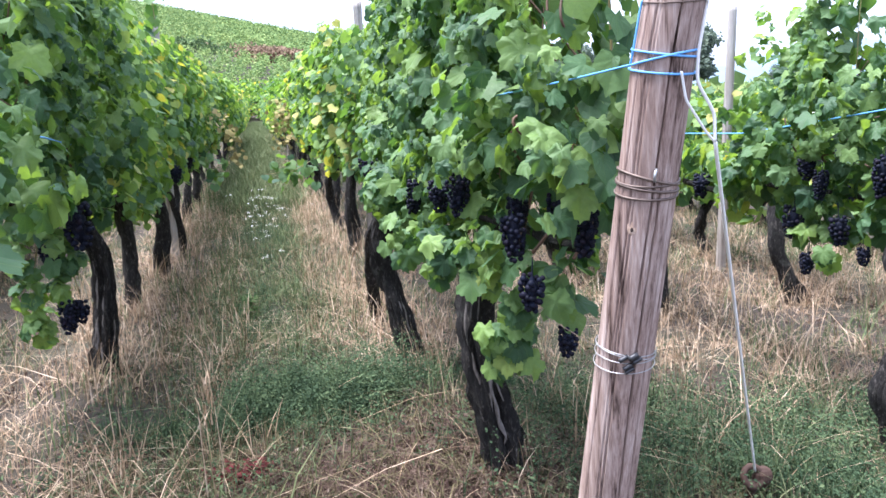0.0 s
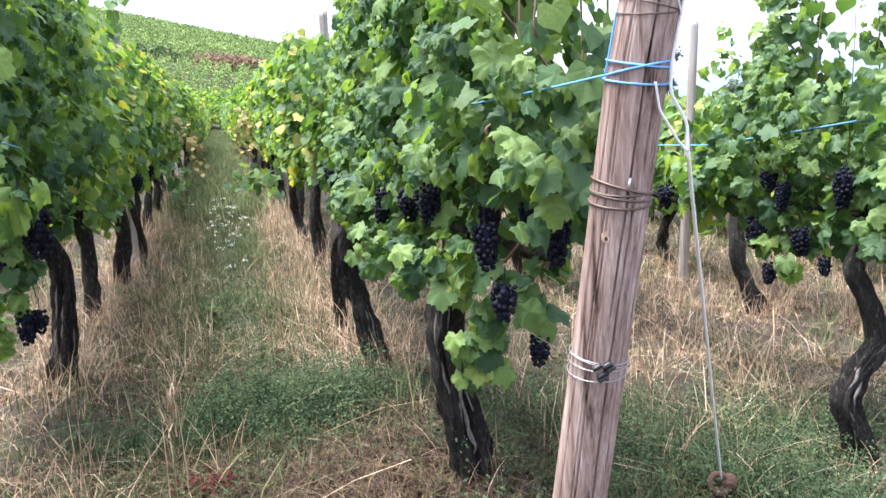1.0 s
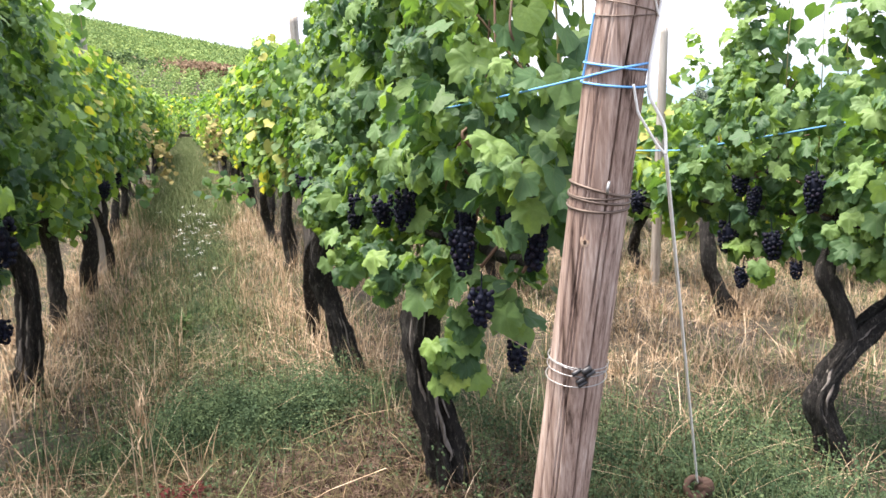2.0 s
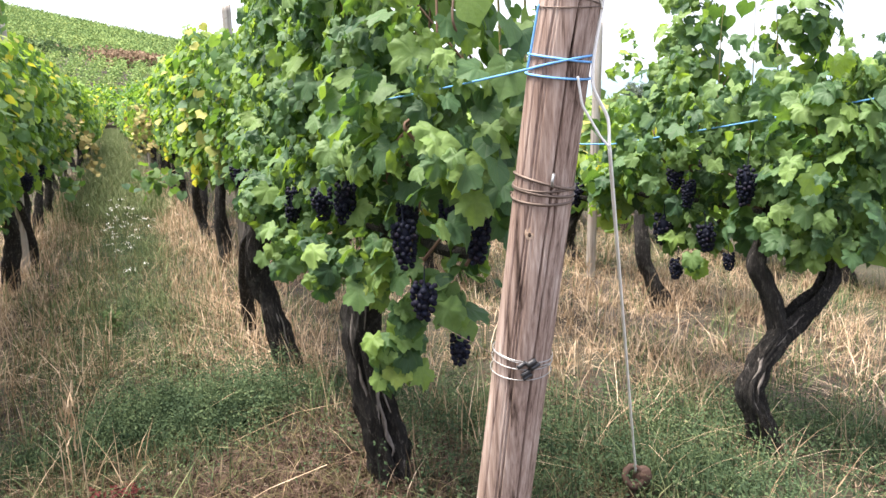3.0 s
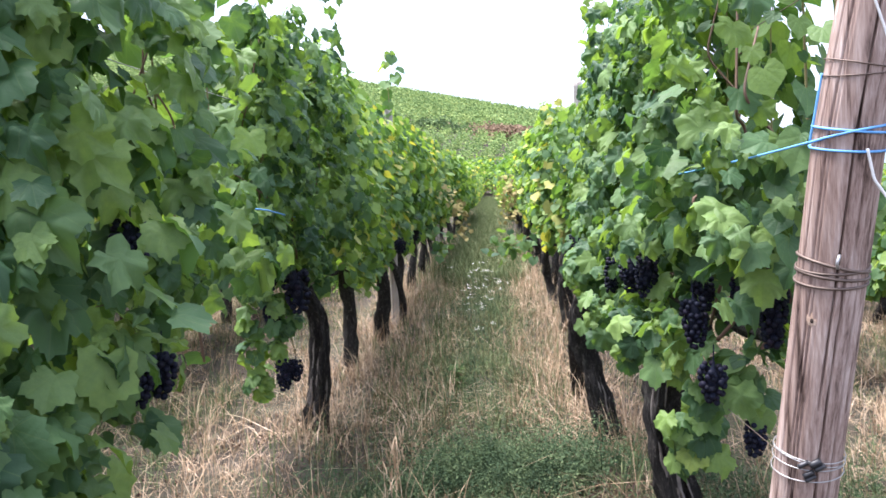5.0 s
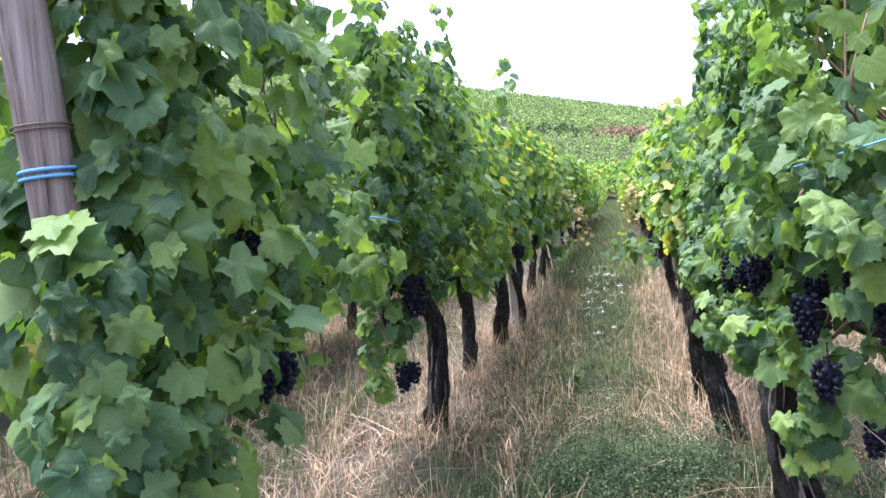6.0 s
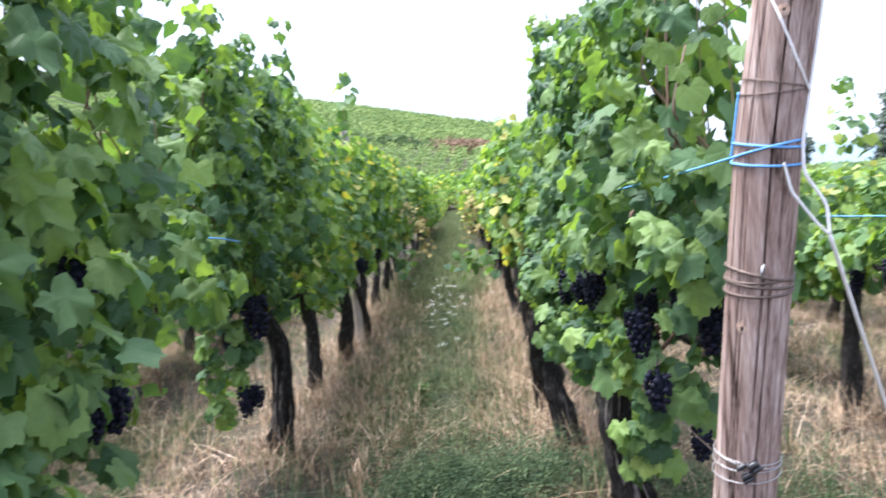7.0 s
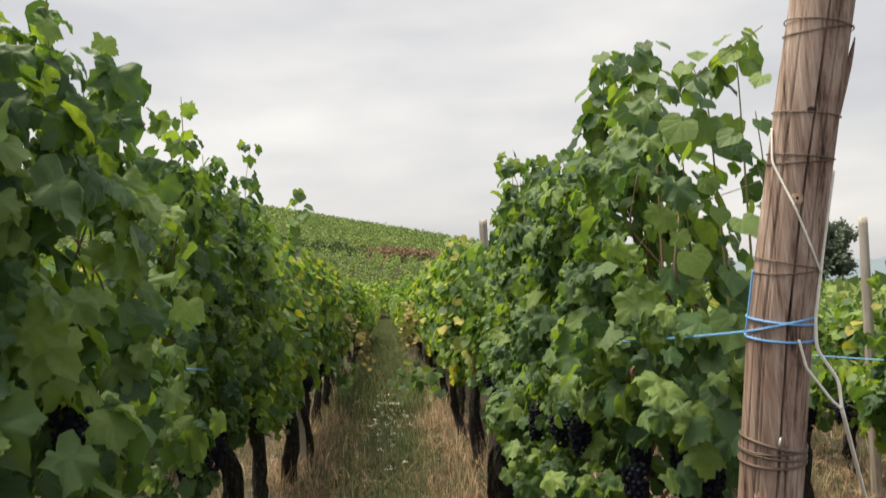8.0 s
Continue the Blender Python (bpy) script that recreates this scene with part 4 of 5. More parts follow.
# the same rows on to the foot of the hill
for rx in STARTS:
    rng = R(int(400 + rx * 10))
    n = 3400
    y = rng.uniform(31 - 0.15 * abs(rx), 68, n)
    swell = 1 + 0.25 * np.sin(y * 4.6 + rx) + 0.2 * np.sin(y * 1.9 - rx)
    side = np.where(rng.random(n) < 0.5, -1.0, 1.0)
    pos = np.column_stack([rx + side * 0.24 * swell * rng.uniform(0.4, 1.1, n), y, 0.45 + rng.random(n) * (1.2 + 0.12 * swell)])
    so = Soup()
    lay_leaves(so, LEAF_FAR, pos, np.column_stack([side, rng.normal(-0.6, 0.5, n), rng.normal(0.5, 0.4, n)]), np.column_stack([rng.normal(0, 0.5, (n, 2)), -np.ones(n)]), rng.uniform(0.10, 0.19, n), rng)
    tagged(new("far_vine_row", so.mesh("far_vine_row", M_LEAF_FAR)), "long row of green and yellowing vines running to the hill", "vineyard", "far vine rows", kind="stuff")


# ---- posts, wires and cords ----
def rope(name, pts, radius, mat, parent=None, label="", seg=7):
    ob = new(name, tube(pts, [radius], seg, name=name, mat=mat))
    if parent is not None:
        child(ob, parent, label)
    return ob


def post_mesh(path_bottom, path_top, r0, r1, seed, cracks, rings=150, seg=180, mat=None, bent=None):
    """A round wooden post with a weathered, grooved skin, long drying cracks and a chipped top."""
    r = np.random.default_rng(seed)
    a, b = np.array(path_bottom, float), np.array(path_top, float)
    length = np.linalg.norm(b - a)
    s = np.linspace(0, 1, rings)
    ang = np.linspace(0, 2 * np.pi, seg, endpoint=False)
    rad = np.zeros((rings, seg))
    for i in range(rings):
        for j in range(seg):
            c, d = math.cos(ang[j]), math.sin(ang[j])
            g = noise.noise(Vector((c * 9 + seed, d * 9, s[i] * length * 1.1))) * 0.009 + noise.noise(Vector((c * 26, d * 26 + seed, s[i] * length * 1.4))) * 0.016
            g += noise.noise(Vector((c * 1.3, d * 1.3 + seed, s[i] * length * 2.2))) * 0.035
            rad[i, j] = (r0 + (r1 - r0) * s[i]) * (1 + g)
    for ca, s0, s1, depth in cracks:
        for i in range(rings):
            if s0 < s[i] < s1:
                w = ca + 0.07 * noise.noise(Vector((ca, s[i] * 6, 1)))
                e = math.sin(math.pi * (s[i] - s0) / (s1 - s0)) ** 0.5
                dd = np.abs((ang - w + np.pi) % (2 * np.pi) - np.pi)
                rad[i] *= 1 - depth * e * np.clip(1 - dd / 0.040, 0, 1)
    t = (b - a) / length
    u = unit(np.cross(t, np.array([0, 1.0, 0])))
    w = np.cross(t, u)
    top_cut = length + 0.012 * np.sin(ang * 2 + 1) + r.normal(0, 0.004, seg)
    h = s[:, None] * length * np.ones((1, seg))
    h[-1] = top_cut
    ring = a + h[..., None] * t + rad[..., None] * (np.cos(ang)[None, :, None] * u + np.sin(ang)[None, :, None] * w)
    if bent:
        ring[..., 0] += bent(ring[..., 2])
        b = b + np.array([float(bent(b[2])), 0, 0])
    v = np.concatenate([ring.reshape(-1, 3), [b]])
    f = []
    for i in range(rings - 1):
        for j in range(seg):
            p, q = i * seg + j, i * seg + (j + 1) % seg
            f += [(p, q, q + seg), (p, q + seg, p + seg)]
    for j in range(seg):
        f.append(((rings - 1) * seg + j, (rings - 1) * seg + (j + 1) % seg, rings * seg))
    so = Soup()
    so.add(v[None], np.array(f))
    return so.mesh("shaft", mat or M_POST), (a, t, u, w)


P0, P1 = np.array((0.902, 1.685, -0.05)), np.array((1.018, 1.375, 1.96))
PT = (P1 - P0) / np.linalg.norm(P1 - P0)


def bend(z):
    """The post's slight bend to one side near its top."""
    return 0.045 * np.clip((np.asarray(z) - 1.33) / 0.6, 0, 1) ** 1.2


def axis_at(z):
    return P0 + PT * (z - P0[2]) / PT[2] + np.array([float(bend(z)), 0, 0])


def loop_path(z, radius, tilt=0.0, turns=1.0, phase=0.0, rise=0.0, n=26):
    """A turn of wire or cord round the leaning post."""
    c = axis_at(z)
    u = unit(np.cross(PT, np.array([0, 1.0, 0])))
    w = np.cross(PT, u)
    out = []
    for i in range(int(n * turns) + 1):
        a = phase + 2 * math.pi * i / n
        out.append(c + radius * (math.cos(a) * u + math.sin(a) * w) + PT * (tilt * math.cos(a) + rise * i / n))
    return out


end_post = new("end_post", None)
tagged(end_post, "leaning cracked brown wooden end post wound with wire and blue twine", "post")
shaft_me, _ = post_mesh(P0, P1, 0.056, 0.0525, 4, [(1.32, 0.47, 0.97, 0.42), (1.55, 0.0, 0.60, 0.55), (0.88, 0.03, 0.48, 0.14), (0.62, 0.35, 0.97, 0.12), (1.98, 0.0, 0.62, 0.30), (0.75, 0.1, 0.8, 0.08), (1.72, 0.55, 1.2, 0.12), (2.2, 0.45, 1.1, 0.12), (0.3, 0.1, 0.9, 0.12), (2.35, 0.1, 0.5, 0.12)], rings=180, seg=240, bent=bend)
child(new("shaft", shaft_me), end_post)
POST_FRONT = unit(np.array([-0.42, -0.90, 0.0]))


def on_post(z, side=0.0, out=0.053):
    """A point on the post's skin; side: metres to the right as one faces it from the path."""
    d = POST_FRONT * math.sqrt(max(out * out - side * side, 1e-6)) + np.array([0.90, -0.42, 0.0]) * side
    return axis_at(z) + d


def disc_on_post(name, z, side, r, mat, label, squash=1.5, out=0.054):
    c = on_post(z, side, out)
    nrm = unit(c - axis_at(z))
    bm = bmesh.new()
    bmesh.ops.create_uvsphere(bm, u_segments=18, v_segments=10, radius=1.0)
    bmesh.ops.transform(bm, matrix=Matrix.Diagonal((r, r * squash, r * 0.28, 1)), verts=bm.verts)
    me = bpy.data.meshes.new(name)
    bm.to_mesh(me)
    bm.free()
    for q in me.polygons:
        q.use_smooth = True
    me.materials.append(mat)
    ob = new(name, me)
    ob.matrix_world = Matrix.Translation(c) @ Vector(nrm).to_track_quat("Z", "Y").to_matrix().to_4x4()
    return child(ob, end_post, label)


disc_on_post("knot", 1.045, -0.018, 0.0095, M_KNOT, "pale round knot with dark heart", 1.35, 0.0520)
disc_on_post("knot_heart", 1.043, -0.018, 0.0032, M_CRACK, "dark centre of the knot", 1.3, 0.0545)
disc_on_post("knot", 1.555, 0.002, 0.0095, M_KNOT, "pale round knot with dark heart", 1.3, 0.0525)
disc_on_post("knot_heart", 1.555, 0.002, 0.0032, M_CRACK, "dark centre of the knot", 1.2, 0.0545)
disc_on_post("knot", 1.70, 0.005, 0.008, M_CRACK, "dark small knot", 1.0, 0.052)
disc_on_post("nail", 0.475, -0.004, 0.0045, M_RUST, "rusty nail head", 1.0, 0.055)
spl = [axis_at(z) + np.array([0.050 + o, -0.012, 0]) for z, o in ((1.70, -0.004), (1.76, 0.004), (1.80, 0.009), (1.825, 0.011))]
child(new("splinter", tube(spl, [0.010, 0.009, 0.006, 0.001], 7, 0.3, 2, name="splinter", mat=M_POST)), end_post, "splinter lifting from the post")
for z, tl, rad in ((1.137, 0.010, 0.0025), (1.120, 0.002, 0.0026), (1.106, -0.004, 0.0024), (1.130, -0.006, 0.0022)):
    rope("wire_loop", loop_path(z, 0.0565, tl), rad, M_WIRE, end_post, "rusty wire wound round the post")
for z, tl, rad in ((0.800, 0.006, 0.001), (0.792, -0.003, 0.001), (0.772, -0.006, 0.001), (0.806, 0.002, 0.0009)):
    rope("thin_wire_loop", loop_path(z, 0.059, tl), rad, M_STEEL, end_post, "thin bright wire round the post")
for z, tl in ((1.45, 0.008), (1.438, -0.006), (1.63, 0.004), (1.622, -0.005), (1.70, 0.004), (1.848, 0.008), (1.838, -0.008)):
    rope("wire_loop", loop_path(z, 0.0555, tl), 0.0011, M_WIRE, end_post, "rusty wire wound round the post")
# staple and dark wire tensioner
st = on_post(1.137, 0.010, 0.058)
rope("staple", [st + np.array([0, 0, -0.006]), st + np.array([-0.005, -0.008, 0.004]), st + np.array([0.002, -0.002, 0.016])], 0.0028, M_STEEL, end_post, "bright bent staple")
for dx, dz, r_ in ((-0.014, 0.004, 0.006), (0.004, 0.008, 0.008), (0.012, 0.0, 0.006), (-0.004, -0.012, 0.006), (0.0, -0.02, 0.005)):
    c = on_post(0.79 + dz, 0.010 + dx, 0.061)
    rope("tensioner", [c - np.array([0.008, 0, 0.004]), c, c + np.array([0.009, -0.001, 0.005])], r_ * 0.75, M_CLIP, end_post, "small dark wire tensioner")
# blue twine
BT = [rope("blue_twine", loop_path(1.352, 0.0572, 0.002, 1.0, 0), 0.0021, M_BLUE, end_post, "bright blue twine wound round the post"),
      rope("blue_twine", loop_path(1.322, 0.0572, -0.001, 1.0, 0), 0.0021, M_BLUE, end_post, "bright blue twine wound round the post"),
      rope("blue_twine", [on_post(1.333, -0.055, 0.0585), on_post(1.338, -0.03, 0.0585), on_post(1.344, 0.0, 0.0585), on_post(1.349, 0.03, 0.0585), on_post(1.354, 0.055, 0.0585)], 0.0021, M_BLUE, end_post, "bright blue twine wound round the post"),
      rope("blue_twine", [on_post(1.335, -0.0555, 0.058), on_post(1.36, -0.0545, 0.058), on_post(1.44, -0.0545, 0.058)], 0.0021, M_BLUE, end_post, "bright blue twine wound round the post")]
tie = on_post(1.333, -0.057, 0.06)
rope("blue_twine", sag(tie, (0.82, 2.32, 1.278), 0.004), 0.0020, M_BLUE, end_post, "blue twine stretched along the row")
rope("fruit_wire", sag(loop_path(1.12, 0.057)[8], (0.97, 3.6, 1.03), 0.01), 0.0028, M_WIRE, end_post, "rusty fruiting wire")
rope("thin_wire", sag(on_post(0.80, -0.05), (0.97, 3.6, 0.70), 0.01), 0.0008, M_WIRE, end_post, "thin trellis wire")
# white cord that holds the post back to the ground anchor
right = lambda z, o=0.056: on_post(z, 0.0545, o)
knotp = np.array((1.062, 1.432, 1.196))
rope("guy_cord", [on_post(1.68, -0.053, 0.057), on_post(1.62, -0.045, 0.058), on_post(1.54, 0.0, 0.058), on_post(1.47, 0.035, 0.058), right(1.43, 0.058)], 0.0020, M_WHITE, end_post, "white cord tied round the post")
rope("guy_cord", [right(1.60), right(1.47), right(1.35, 0.060), right(1.30, 0.062) + np.array([0.006, 0, 0]), knotp + np.array([-0.002, 0, 0.05]), knotp], 0.0030, M_WHITE, end_post, "white cord tied round the post")
rope("guy_cord", [on_post(1.318, 0.030, 0.059), on_post(1.27, 0.045, 0.062), knotp + np.array([-0.018, 0, 0.018]), knotp], 0.0024, M_WHITE, end_post, "white cord tied round the post")
rope("guy_cord", sag(knotp, (1.715, 2.25, 0.11), 0.004), 0.0036, M_WHITE, end_post, "taut white cord from post to ground anchor")
anchor = new("ground_anchor", None)
tagged(anchor, "rusty iron ground anchor holding the white cord in the grass", "anchor")
ac = np.array((1.715, 2.262, 0.0))
ring_pts = [ac + np.array([0.034 * math.cos(a), 0.014 * math.sin(a), 0.085 + 0.034 * math.sin(a)]) for a in np.linspace(0, 2 * math.pi, 16)]
rope("ring", ring_pts, 0.011, M_RUST, anchor, "thick rusty iron ring")
rope("shaft", [ac + np.array([0.0, 0.01, -0.05]), ac + np.array([0, 0.005, 0.07])], 0.014, M_RUST, anchor)
cap = bmesh.new()
bmesh.ops.create_uvsphere(cap, u_segments=16, v_segments=8, radius=1)
bmesh.ops.transform(cap, matrix=Matrix.Translation(ac + np.array([0.042, 0.01, 0.075])) @ Matrix.Diagonal((0.034, 0.028, 0.036, 1)), verts=cap.verts)
cme = bpy.data.meshes.new("eye")
cap.to_mesh(cme)
cap.free()
cme.materials.append(M_RUST)
child(new("eye", cme), anchor)


def stake(label, bottom, top, r0, r1, mat, name="stake", seed=1):
    root = new(name, None)
    root.location = bottom
    tagged(root, label, "post", "row posts")
    me, _ = post_mesh((0, 0, -0.05), tuple(np.array(top) - np.array(bottom)), r0, r1, seed, [(4.2, 0.1, 0.9, 0.15), (5.2, 0.3, 0.95, 0.12)], 50, 28, mat)
    child(new("shaft", me), root)
    return root


left_post = stake("weathered grey end post with blue twine, half hidden in leaves", (-0.475, 1.47, 0.0), (-0.575, 1.36, 1.95), 0.048, 0.044, M_POST_DARK, "end_post", 6)
lp = lambda z: np.array((-0.475, 1.47, 0.0)) + (np.array((-0.575, 1.36, 1.95)) - np.array((-0.475, 1.47, 0.0))) * z / 1.95


def around(cfn, z, r, mat, rad, parent, label):
    c = cfn(z)
    pts = [c + np.array([r * math.cos(a), r * math.sin(a), 0.004 * math.cos(a)]) for a in np.linspace(0, 2 * math.pi, 24)]
    ob = rope("twine", pts, rad, mat)
    ob.parent = parent
    ob.matrix_parent_inverse = Matrix.Translation(-Vector(parent.location))
    tagged(ob, label)


for z, mt, rad, lb in ((1.375, M_BLUE, 0.0036, "bright blue twine round the post"), (1.362, M_BLUE, 0.0036, "bright blue twine round the post"),
                       (1.455, M_WIRE, 0.002, "rusty wire round the post"), (1.447, M_WIRE, 0.002, "rusty wire round the post"), (1.18, M_WIRE, 0.002, "rusty wire round the post")):
    around(lp, z, 0.053, mt, rad, left_post, lb)
stake("grey weathered row stake standing among the vines", (1.13, 6.62, 0.05), (1.10, 6.55, 2.04), 0.036, 0.033, M_POST_GREY, seed=8)
stake("pale grey row stake half covered by leaves", (-0.46, 7.15, 0.05), (-0.44, 7.1, 1.94), 0.036, 0.034, M_POST_GREY, seed=9)
stake("slim grey wooden stake in the next row", (3.43, 5.27, 0.0), (3.45, 5.22, 1.83), 0.036, 0.028, M_POST_GREY, seed=10)
for sx, sy in ((-0.53, 14.0), (1.0, 13.6), (3.62, 12.0), (2.42, 10.5), (-0.53, 21), (1.0, 20.5)):
    stake("grey wooden row stake among vines", (sx, sy, 0.04), (sx + 0.02, sy, 1.95), 0.035, 0.032, M_POST_GREY, seed=int(sy * 7))
stake("thin white metal stake", (4.98, 6.4, 0.02), (5.0, 6.4, 1.35), 0.018, 0.018, M_WHITE, "metal_stake", 12)


def trellis(x, z, y0, y1, mat, rad, label):
    pts = []
    for k in range(int((y1 - y0) / 3) + 1):
        pts += [(x, y0 + 3 * k, z), (x + 0.01, y0 + 3 * k + 1.5, z - 0.012)]
    ob = rope("trellis_wire", pts, rad, mat, None, "", 5)
    tagged(ob, label, "wire", "trellis wires")


trellis(-0.50, 1.04, 1.45, 28, M_WIRE, 0.0018, "rusty trellis wire along the vine row")
trellis(-0.50, 1.62, 1.45, 28, M_STEEL, 0.0015, "thin trellis wire along the vine row")
trellis(0.98, 1.60, 1.5, 28, M_WIRE, 0.0010, "thin trellis wire along the vine row")
trellis(0.98, 1.87, 1.45, 28, M_WIRE, 0.0009, "thin trellis wire along the vine row")
trellis(2.42, 1.00, 2.0, 28, M_WIRE, 0.0016, "rusty trellis wire along the vine row")
for a, b, nm in (((-0.50, 1.45, 1.36), (-0.36, 2.9, 1.22), "blue twine stretched beside the vine leaves"), ((-0.36, 2.9, 1.22), (-0.46, 4.2, 1.13), "blue twine stretched beside the vine leaves"),
                 ((2.36, 5.2, 1.05), (2.24, 3.2, 1.10), "blue twine stretched along the row"), ((2.24, 3.2, 1.10), (2.35, 2.0, 1.27), "blue twine stretched along the row")):
    ob = rope("blue_twine", sag(a, b, 0.006), 0.003, M_BLUE)
    tagged(ob, nm, "twine", "row twines")


# ---- grass, herbs and litter ----
def blades(rng, xy, height, width, lean, segs=3):
    """Curved grass blades as thin ribbons with a fold; returns verts (k, m, 3) and faces."""
    k = len(xy)
    az = rng.uniform(0, 2 * np.pi, k)
    d = np.column_stack([np.cos(az), np.sin(az)])
    z0 = land(xy[:, 0], xy[:, 1]) - 0.01
    s = np.linspace(0, 1, segs + 1)
    out = np.zeros((k, 2 * segs + 1, 3))
    ln = lean * rng.uniform(0.3, 1.4, k)
    side = np.column_stack([-d[:, 1], d[:, 0]])
    for i, q in enumerate(s):
        cx = xy + d * (height * ln * q ** 1.8)[:, None]
        cz = z0 + height * (q - 0.28 * ln * q * q)
        w = width * (1 - q) ** 0.7 * 0.5
        if i < segs:
            out[:, 2 * i, :2], out[:, 2 * i, 2] = cx - side * w[:, None], cz
            out[:, 2 * i + 1, :2], out[:, 2 * i + 1, 2] = cx + side * w[:, None], cz
        else:
            out[:, 2 * i, :2], out[:, 2 * i, 2] = cx, cz
    t = []
    for i in range(segs - 1):
        a = 2 * i
        t += [(a, a + 1, a + 3), (a, a + 3, a + 2)]
    a = 2 * (segs - 1)
    t.append((a, a + 1, a + 2))
    return out, np.array(t)


def row_distance(x):
    return np.min(np.abs(np.asarray(x)[:, None] - np.array(ROWS_ALL)[None]), axis=1)


def scatter(rng, n, x0, x1, y0, y1, weight):
    xy = np.column_stack([rng.uniform(x0, x1, n), y0 + (y1 - y0) * rng.random(n) ** 1.25])
    return xy[rng.random(n) < weight(xy)]


def patchy(xy, scale, seed):
    return np.array([noise.noise(Vector((p[0] * scale, p[1] * scale, seed))) for p in xy]) * 0.5 + 0.5


def tufts(rng, centres, per, spread):
    return (centres[:, None] + rng.normal(0, spread, (len(centres), per, 2))).reshape(-1, 2)


def grass_object(name, label, category, mat, sets):
    so = Soup()
    for v, t in sets:
        so.add(v, t)
    ob = new(name, so.mesh(name, mat, False))
    return tagged(ob, label, category, kind="stuff")


g = R(101)
near_rows = lambda xy: np.clip(1.25 - row_distance(xy[:, 0]) / 0.62, 0.28, 1)


def hump(v, centre, width):
    return np.exp(-((v - centre) / width) ** 2)


def clear(xy):
    """Little grows on the trodden soil before the vine, in the herb patch and round the ground anchor."""
    x, y = xy[:, 0], xy[:, 1]
    return (np.where(np.hypot((x - 0.47) / 0.46, (y - 3.5) / 0.34) < 1, 0.05, 1) * np.where(np.hypot((x - 0.65) / 0.6, (y - 2.52) / 0.5) < 1, 0.15, 1)
            * np.where(np.hypot((x - 1.68) / 0.22, (y - 2.15) / 0.3) < 1, 0.05, 1))


def wander(xy):
    """The edges of the strips of growth run unevenly along the lane."""
    return xy[:, 0] + 0.5 * (patchy(xy, 1.1, 60.0) - 0.5) + 0.35 * (patchy(xy, 3.1, 61.0) - 0.5)


def straw(xy):
    """Where the straw-coloured grass stands: at the feet of the rows, thin along the lane's middle."""
    x, y = wander(xy), xy[:, 1]
    w = 0.95 * hump(x, 0.78, 0.26) * np.clip((y - 2.9) / 0.8, 0.15, 1) + 0.9 * hump(x, -0.40, 0.40)
    w = w + 0.6 * (x > 1.25) * np.clip(1.2 - row_distance(x) / 0.8, 0.4, 1) * np.clip((y - 2.2) / 1.2, 0.15, 1) + 0.6 * (x < -1.0) * near_rows(xy)
    return np.clip(w + np.where(y < 5.5, 0.20, 0.08), 0, 1) * clear(xy) * np.clip(patchy(xy, 1.7, 3.0) * 2.6 - 0.6, 0.08, 1)


def weedy(xy):
    """Where green growth stands: along the middle of the lane and in patches elsewhere."""
    x, y = wander(xy), xy[:, 1]
    w = np.where(y < 5, 0.7, 0.95) * hump(x, 0.24, 0.36) + 0.55 * (x > 1.2) * np.clip(patchy(xy, 0.9, 14.0) * 2.4 - 0.6, 0, 1) + 0.4 * (x < -1.0)
    return np.clip(w + 0.10, 0, 1) * clear(xy) ** 0.5 * np.clip(patchy(xy, 1.6, 9.0) * 3.2 - 1.0, 0.04, 1)


c1 = scatter(g, 9500, -3.2, 5.2, 1.5, 11, straw)
base_xy = np.array([q for q in BASES if q[1] < 14])
ring_a = g.uniform(0, 6.283, (len(base_xy), 9))
c1 = np.concatenate([c1, (base_xy[:, None] + 0.10 * np.stack([np.cos(ring_a), np.sin(ring_a)], -1)).reshape(-1, 2)])
p1 = tufts(g, c1, 17, 0.036)
h1 = np.repeat(0.45 + 1.25 * g.random(len(c1)) ** 1.6, 17)
c5 = scatter(g, 1500, -3.2, 5.2, 2.2, 9.5, straw)
p5 = tufts(g, c5, 9, 0.035)
# growth at the feet of the two rows beside the lane
c6 = np.column_stack([np.where(g.random(200) < 0.45, -0.45, 0.84) + g.normal(0, 0.12, 200), g.uniform(3.6, 17, 200)])
p6 = tufts(g, c6, 11, 0.06)
c7 = np.column_stack([np.where(g.random(260) < 0.55, -0.22, 0.52) + g.normal(0, 0.17, 260), g.uniform(4.2, 17, 260)])
p7 = tufts(g, c7, 12, 0.05)
c2 = scatter(g, 3000, -4.5, 8, 10, 40, lambda xy: straw(xy) * 0.8 + 0.05)
p2 = tufts(g, c2, 8, 0.10)
grass_object("dry_grass", "dry straw-coloured grass in tufts under the vines", "grass", M_DRY,
             [blades(g, p1, (0.04 + 0.18 * g.random(len(p1)) ** 1.8) * h1, g.uniform(0.0026, 0.0066, len(p1)), g.choice([0.4, 1.1, 2.6], len(p1)), 3),
              blades(g, p5, g.uniform(0.14, 0.36, len(p5)), g.uniform(0.0026, 0.0055, len(p5)), g.choice([0.3, 0.8, 1.6], len(p5)), 4),
              blades(g, p6, g.uniform(0.10, 0.34, len(p6)), g.uniform(0.004, 0.008, len(p6)), g.choice([0.3, 0.7, 1.2], len(p6)), 3), blades(g, p2, g.uniform(0.08, 0.24, len(p2)), np.full(len(p2), 0.010), 1.0)])
